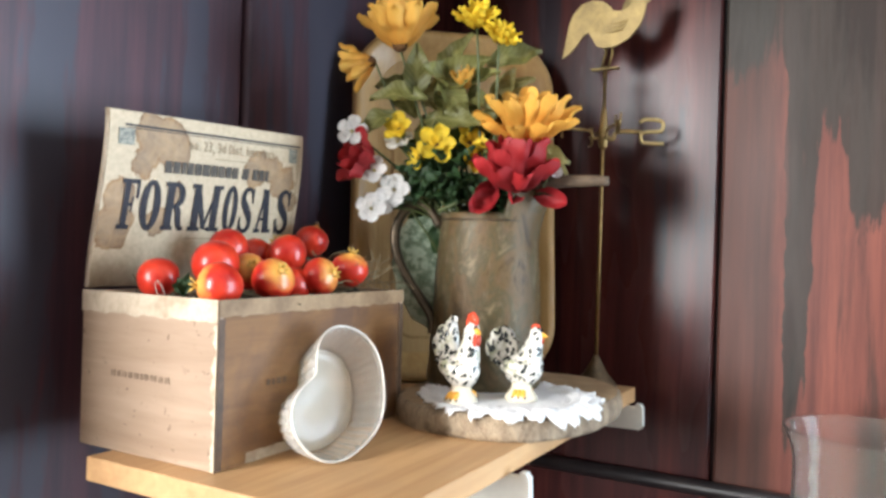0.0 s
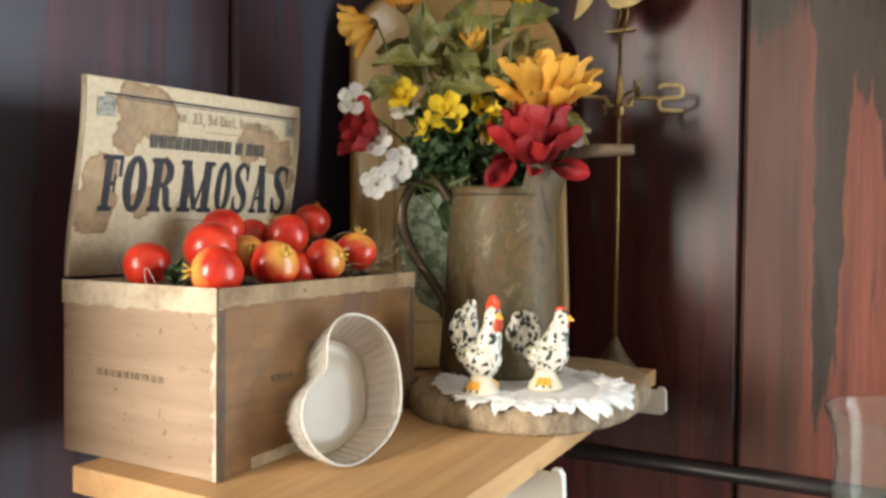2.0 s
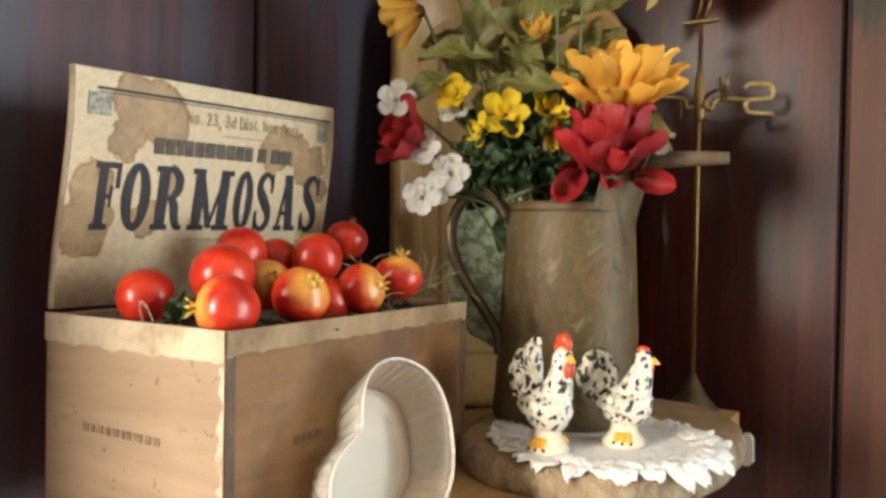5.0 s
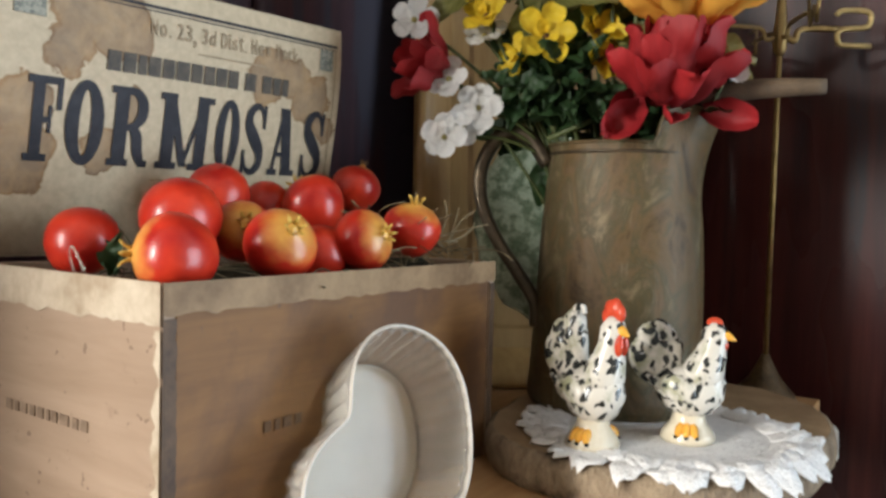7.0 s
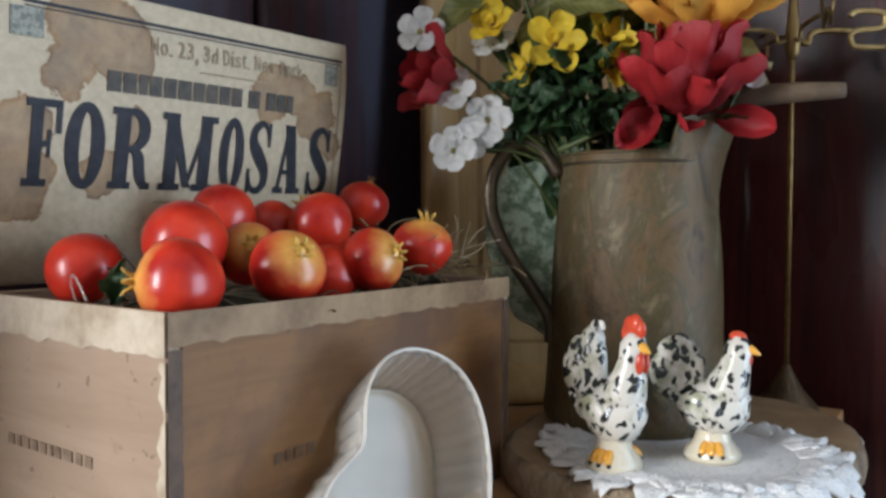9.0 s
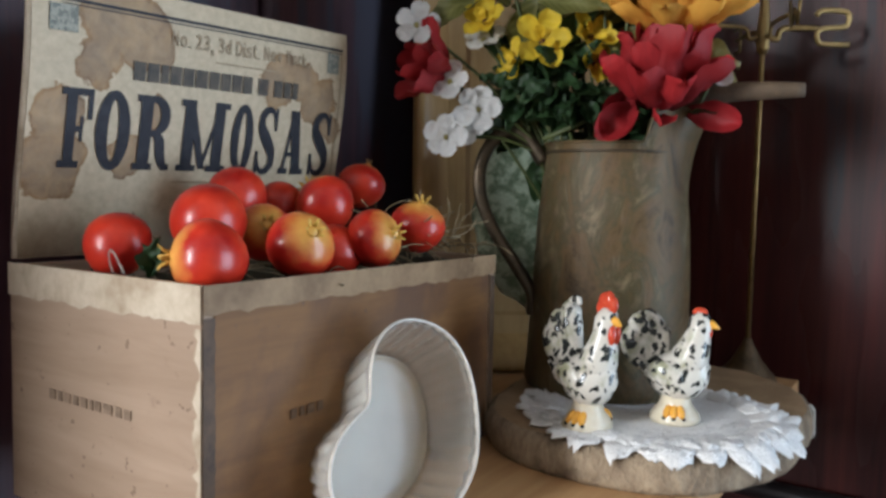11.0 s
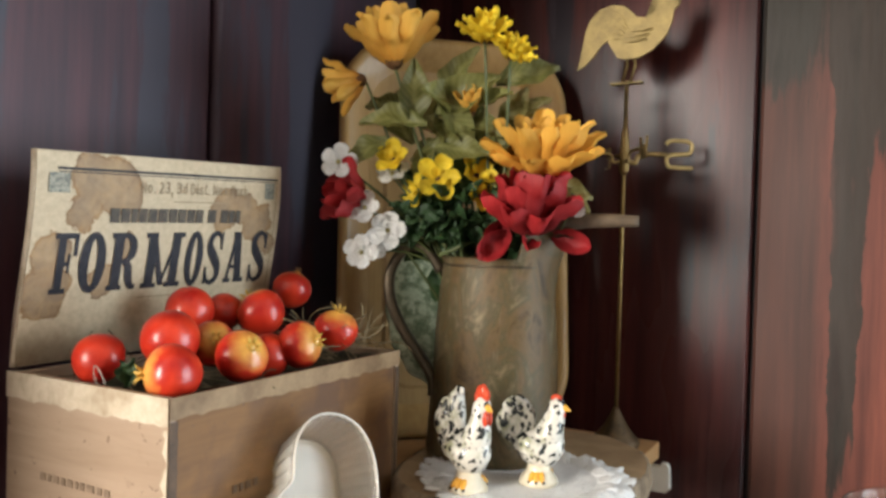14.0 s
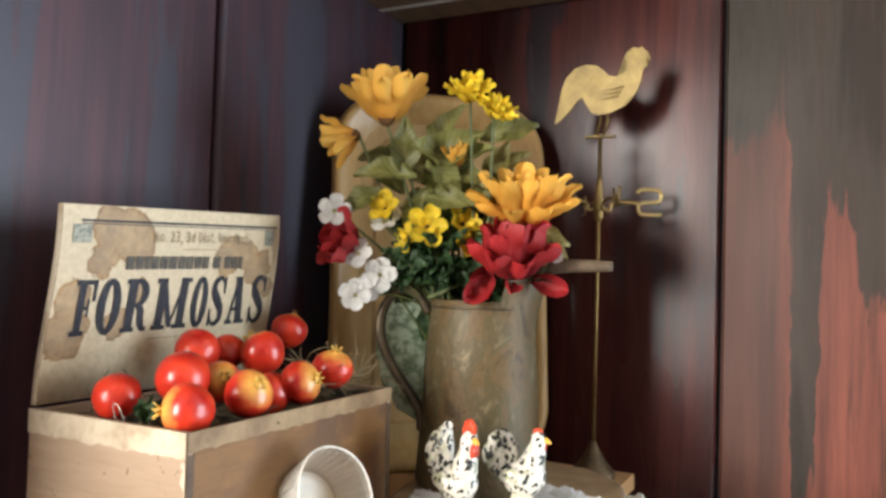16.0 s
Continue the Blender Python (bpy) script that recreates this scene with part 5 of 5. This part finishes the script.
LEAVES = {
    "olive": [petal_mesh("leaf", M["leaf_olive"], 0.065, 0.036, 0.12, -0.4, 0.8, 0, 2, k) for k in range(3)],
    "dark": [petal_mesh("leaf", M["leaf_dark"], 0.040, 0.022, 0.15, -0.4, 0.75, 0, 2, k) for k in range(3)],
    "small": [petal_mesh("leaf", M["leaf_dark"], 0.026, 0.014, 0.15, -0.3, 0.8, 0, 2, k) for k in range(3)],
    "yellow": [petal_mesh("leaf", M["leaf_yellow"], 0.050, 0.027, 0.15, -0.4, 0.75, 0, 2, k) for k in range(3)],
}


def petal(parent, mesh, name, base, way, normal_hint, size=1.0):
    """Place a petal at base, pointing along way, its face towards the hint."""
    y = Vector(way).normalized()
    z = Vector(normal_hint)
    z = z - y * z.dot(y)
    z = z.normalized() if z.length > 1e-4 else y.orthogonal().normalized()
    x = y.cross(z)
    ob = new(name, mesh)
    ob.parent = parent
    ob.matrix_basis = Matrix.Translation(base) @ Matrix((x, y, z)).transposed().to_4x4() @ Matrix.Scale(size, 4)
    return ob


JUG_TOP = JUG + Vector((0, 0, 0.150))


def stem_to(parent, head, r=0.0012, start=None, bow=(0, 0, 0)):
    a = Vector(start) if start else JUG_TOP + Vector(((head[0] - JUG.x) * 0.25, (head[1] - JUG.y) * 0.25, -0.05))
    h = Vector(head)
    mid = (a + h) / 2 + Vector(bow) + Vector((0, 0, 0.008))
    part("stem", tube([a, mid, h], r, 7, steps=6), M["stem"], parent, "thin green stem")


def flower(name, label, head, face, kind, rings, centre=0.0, size=1.0, seed=0, stem=True, centre_mat="centre", start=None):
    """rings: (count, opening angle in degrees from the face's axis, root radius, petal scale)."""
    rng = random.Random(seed)
    t = thing(name, label, "flower", group="flowers in the jug")
    f = Vector(face).normalized()
    a = f.orthogonal().normalized()
    b = f.cross(a)
    h = Vector(head)
    for ri, (count, opening, root, scale) in enumerate(rings):
        for k in range(count):
            ang = math.tau * (k + 0.5 * ri) / count + rng.uniform(-0.16, 0.16)
            out = a * math.cos(ang) + b * math.sin(ang)
            o = radians(opening + rng.uniform(-9, 9))
            way = f * math.cos(o) + out * math.sin(o)
            hint = f * math.sin(o) - out * math.cos(o)
            petal(t, PETALS[kind][rng.randrange(3)], "petal", h + out * root * size + f * 0.002 * ri, way, hint, scale * size * rng.uniform(0.9, 1.1))
    if centre:
        bm = ball(h + f * centre * 0.35, centre, None, (1, 1, 1), 14)
        part("centre", bm, M[centre_mat], t, "dark flower centre" if centre_mat == "centre" else "pale flower centre")
    if stem:
        stem_to(t, h - f * 0.002, start=start)
    return t


def leaf(head, way, hint, kind, size=1.0, k=0, parent=None):
    return petal(parent, LEAVES[kind][k % 3], "leaf", head, way, hint, size)


UP = Vector((0, 0, 1))
CAMWARD = Vector((0.5, -0.85, 0.05))

# tall orange flowers
flower("orange_flower", "large golden-orange silk flower seen from the side", (-0.440, 0.702, 1.796), (-0.05, -0.10, 1.0), "gold", [(10, 60, 0.004, 1.2), (9, 40, 0.003, 1.15), (6, 18, 0.002, 1.0)], 0.008, 0.86, 1)
flower("orange_flower", "golden-orange silk flower hanging low behind leaves", (-0.470, 0.698, 1.784), (-0.75, -0.25, -0.25), "gold", [(9, 58, 0.004, 0.95), (6, 28, 0.003, 0.85)], 0.006, 0.74, 2)
flower("orange_flower", "broad orange silk daisy with many petals", (-0.330, 0.770, 1.706), (0.10, -0.30, 0.92), "orange", [(11, 72, 0.006, 1.12), (9, 50, 0.005, 1.08), (7, 28, 0.004, 0.85)], 0.010, 1.0, 3, centre_mat="centre")
flower("orange_flower", "small orange silk flower in the middle of the bunch", (-0.386, 0.742, 1.757), (0.2, -0.5, 0.7), "gold", [(5, 40, 0.003, 0.55), (4, 20, 0.002, 0.5)], 0.004, 0.9, 4)
# yellow
for k, (h, f, s) in enumerate((((-0.368, 0.728, 1.817), (0.30, -0.65, 0.65), 1.15), ((-0.350, 0.742, 1.803), (0.5, -0.5, 0.6), 0.95))):
    flower("yellow_flower", "small bright yellow silk sunflower at the top", h, f, "yellow_slim", [(10, 65, 0.003, 1.1), (8, 35, 0.002, 1.0)], 0.0045, s, 10 + k)
for k, (h, f, s) in enumerate((((-0.403, 0.718, 1.699), (0.45, -0.85, 0.20), 1.22), ((-0.377, 0.737, 1.703), (0.75, -0.45, 0.35), 1.0), ((-0.424, 0.722, 1.688), (-0.3, -0.8, 0.1), 0.85),
                               ((-0.376, 0.740, 1.687), (0.8, -0.4, -0.1), 0.85), ((-0.444, 0.712, 1.715), (0.2, -0.9, 0.4), 1.0))):
    flower("yellow_flower", "small yellow silk pansy with a brown middle", h, f, "yellow", [(5, 70, 0.002, 1.0), (2, 50, 0.001, 0.6)], 0.0024, s, 20 + k)
# white
for k, (h, f, s) in enumerate((((-0.484, 0.686, 1.712), (0.4, -0.9, 0.15), 1.05), ((-0.446, 0.713, 1.703), (0.3, -0.6, 0.7), 1.0), ((-0.462, 0.696, 1.673), (0.2, -0.9, 0.3), 1.05), ((-0.443, 0.703, 1.654), (0.5, -0.8, 0.2), 1.1),
                               ((-0.462, 0.693, 1.635), (0.2, -0.9, 0.0), 1.0), ((-0.452, 0.700, 1.644), (0.6, -0.7, -0.2), 0.95))):
    flower("white_flower", "small white silk blossom", h, f, "white", [(5, 80, 0.0012, 0.92)], 0.0020, s, 40 + k, centre_mat="leaf_yellow", start=(-0.405, 0.748, 1.62))
# crimson
flower("crimson_flower", "crimson silk peony with broad curled petals", (-0.333, 0.748, 1.656), (0.16, -0.30, 0.92), "crimson", [(8, 76, 0.006, 1.0), (6, 48, 0.005, 1.05), (4, 20, 0.003, 1.0)], 0.0, 1.0, 60)
flower("crimson_flower", "crimson silk flower half hidden by white blossoms", (-0.471, 0.704, 1.680), (-0.4, -0.8, 0.2), "crimson", [(5, 68, 0.004, 0.76), (3, 30, 0.003, 0.66)], 0.0, 1.0, 61)
hang = thing("crimson_petals", "drooping crimson silk petals over a jug rim", "flower", group="flowers in the jug")
for k, (p, w, s) in enumerate((((-0.352, 0.742, 1.664), (-0.25, -0.5, -0.9), 0.85), ((-0.345, 0.735, 1.655), (-0.5, -0.5, -0.6), 0.8), ((-0.318, 0.765, 1.654), (0.9, 0.25, -0.35), 0.75), ((-0.330, 0.745, 1.650), (0.15, -0.7, -0.5), 0.6))):
    petal(hang, PETALS["crimson"][k % 3], "petal", p, w, CAMWARD, s)

# leaves, by sprig
sprigs = (
    ("olive", "broad olive-green silk leaves on a stem", (-0.425, 0.722, 1.745), (((-0.8, -0.3, 0.15), 0.95), ((-0.35, -0.2, 0.5), 0.9), ((0.55, 0.1, 0.35), 1.0), ((0.2, -0.3, 0.85), 0.85), ((-0.6, -0.4, -0.35), 0.8), ((0.7, 0.1, -0.05), 0.75))),
    ("olive", "olive-green silk leaves below an orange flower", (-0.395, 0.740, 1.760), (((0.3, 0.0, 0.8), 0.8), ((0.7, 0.3, 0.3), 0.9), ((-0.3, 0.0, -0.8), 0.9), ((0.5, 0.2, -0.6), 0.8))),
    ("yellow", "yellow-green silk sepals under an orange daisy", (-0.330, 0.770, 1.698), (((-0.8, -0.35, -0.05), 0.75), ((0.85, 0.35, -0.1), 0.85), ((0.5, -0.3, -0.35), 0.7), ((0.75, 0.3, -0.4), 0.7), ((-0.5, -0.5, 0.1), 0.7), ((0.2, -0.6, -0.3), 0.5))),
    ("yellow", "pale yellow-green silk leaves behind the bunch", (-0.415, 0.770, 1.735), (((-0.4, 0, 0.3), 1.0), ((0.3, 0, 0.7), 1.0), ((-0.2, -0.1, -0.5), 0.9), ((0.6, 0.2, 0.2), 0.9), ((-0.7, -0.2, -0.2), 0.8))),
    ("dark", "dark green silk leaves above a jug rim", (-0.398, 0.742, 1.660), (((-0.5, -0.5, 0.35), 0.9), ((0.2, -0.6, 0.5), 0.9), ((-0.2, -0.7, -0.15), 0.9), ((0.5, -0.4, 0.2), 0.9), ((-0.7, -0.3, 0.05), 0.9), ((0.4, -0.6, -0.35), 0.8), ((-0.1, -0.4, 0.8), 0.9), ((-0.45, -0.5, -0.4), 0.7))),
    ("dark", "dark green silk leaves among yellow flowers", (-0.405, 0.742, 1.690), (((0.5, -0.5, 0.1), 0.9), ((-0.6, -0.4, 0.3), 1.0), ((0.0, -0.5, 0.7), 0.9), ((0.6, -0.2, 0.5), 0.9), ((-0.3, -0.6, -0.4), 1.0), ((0.2, -0.6, -0.5), 1.0))),
    ("small", "small dark green silk leaves under yellow flowers", (-0.395, 0.722, 1.672), (((0.6, -0.5, 0.1), 1.0), ((-0.6, -0.5, 0.1), 1.0), ((0.1, -0.7, -0.5), 1.0), ((0.5, -0.5, -0.6), 1.0), ((-0.5, -0.6, -0.5), 1.0), ((0.0, -0.8, 0.4), 0.9))),
    ("small", "small dark green silk leaves near white blossoms", (-0.425, 0.728, 1.668), (((0.6, -0.5, 0.1), 1.0), ((-0.6, -0.4, 0.3), 1.0), ((0.1, -0.7, -0.5), 1.1), ((0.3, -0.5, 0.7), 1.0), ((-0.5, -0.5, -0.3), 1.0))),
)
for i, (kind, label, root, ways) in enumerate(sprigs):
    t = thing("leaf_sprig", label, "leaves", group="leaf sprigs in the jug")
    rng = random.Random(70 + i)
    for k, (w, s) in enumerate(ways):
        spread = 0.022 if kind == "olive" else 0.008
        leaf(Vector(root) + Vector(w) * 0.006 + Vector([rng.uniform(-1, 1) * spread for _ in range(3)]), w, CAMWARD + UP * 0.5 + Vector((0.2 * math.sin(k * 2.4), 0, 0.3 * math.cos(k * 1.7))), kind, s, k, t)
    stem_to(t, root, 0.0014)

# denser foliage filling the bunch
filler = (
    ("dark", "dense dark green silk foliage at a jug rim", (-0.410, 0.750, 1.640), (0.045, 0.020, 0.020), 16, 1.0, 1),
    ("dark", "dense dark green silk foliage inside the bunch", (-0.395, 0.758, 1.675), (0.045, 0.022, 0.022), 18, 1.1, 2),
    ("small", "small dark green silk foliage under yellow flowers", (-0.402, 0.735, 1.668), (0.035, 0.012, 0.020), 22, 1.1, 3),
    ("dark", "dark green silk foliage behind a red flower", (-0.345, 0.778, 1.660), (0.030, 0.015, 0.025), 12, 1.0, 4),
    ("olive", "wide olive-green silk leaves near the top", (-0.425, 0.748, 1.762), (0.045, 0.016, 0.018), 9, 0.85, 5),
    ("yellow", "pale olive silk leaves at the back", (-0.395, 0.790, 1.735), (0.055, 0.010, 0.035), 10, 1.0, 6),
    ("olive", "olive-green silk leaves in the middle", (-0.400, 0.765, 1.715), (0.050, 0.012, 0.020), 9, 0.8, 7),
)
for kind, label, mid, spread, count, size, seed in filler:
    rng = random.Random(seed)
    t = thing("leaf_sprig", label, "leaves", group="leaf sprigs in the jug")
    for k in range(count):
        off = Vector([rng.uniform(-1, 1) * s for s in spread])
        root = Vector(mid) + off * 0.6
        way = Vector((off.x / spread[0] * 0.8 + rng.uniform(-0.3, 0.3), rng.uniform(-0.6, 0.1), off.z / spread[2] * 0.6 + rng.uniform(-0.1, 0.6)))
        leaf(root, way, CAMWARD + UP * 0.6 + Vector((rng.uniform(-0.5, 0.5), 0, rng.uniform(-0.4, 0.4))), kind, size * rng.uniform(0.75, 1.1), k, t)
    stem_to(t, mid, 0.0014)

rod = thing("cut_stem", "bare green plastic stem lying across a jug rim", "stem", group="flowers in the jug")
part("stem", tube([(-0.402, 0.722, 1.6345), (-0.375, 0.742, 1.650), (-0.355, 0.760, 1.655)], 0.0018, 8), M["stem"], rod)
pod = thing("dry_pod", "dull brown-green dried pod sticking out of a jug", "pod", group="flowers in the jug")
part("pod", tube([(-0.325, 0.770, 1.660), (-0.295, 0.778, 1.667), (-0.250, 0.790, 1.668)], lambda s: 0.003 + 0.0035 * math.sin(math.pi * (0.25 + 0.6 * s)), 10, steps=5), M["pod"], pod)
sepal = thing("pale_bud", "small pale green-white bud beside a red flower", "bud", group="flowers in the jug")
petal(sepal, PETALS["white"][0], "petal", (-0.298, 0.768, 1.684), (0.15, -0.1, -0.9), CAMWARD, 0.95)
stem_to(sepal, (-0.298, 0.768, 1.684))

# small things tucked among the fruit
bits = thing("leaf_bits", "two small green silk leaves among red fruit", "leaves")
for k, (p, w) in enumerate((((-0.462, 0.456, 1.556), (0.3, -0.1, 0.9)), ((-0.466, 0.460, 1.556), (-0.5, 0.1, 0.6)))):
    leaf(p, w, CAMWARD, "small", 0.7, k, bits)
loop = thing("plastic_tag", "tiny clear plastic tag loop on a box rim", "tag")
part("loop", tube([(-0.486, 0.4545, 1.553), (-0.4885, 0.453, 1.562), (-0.486, 0.452, 1.5665), (-0.482, 0.452, 1.564), (-0.478, 0.4535, 1.556)], 0.0006, 6, steps=5), M["dish_wall"], loop)
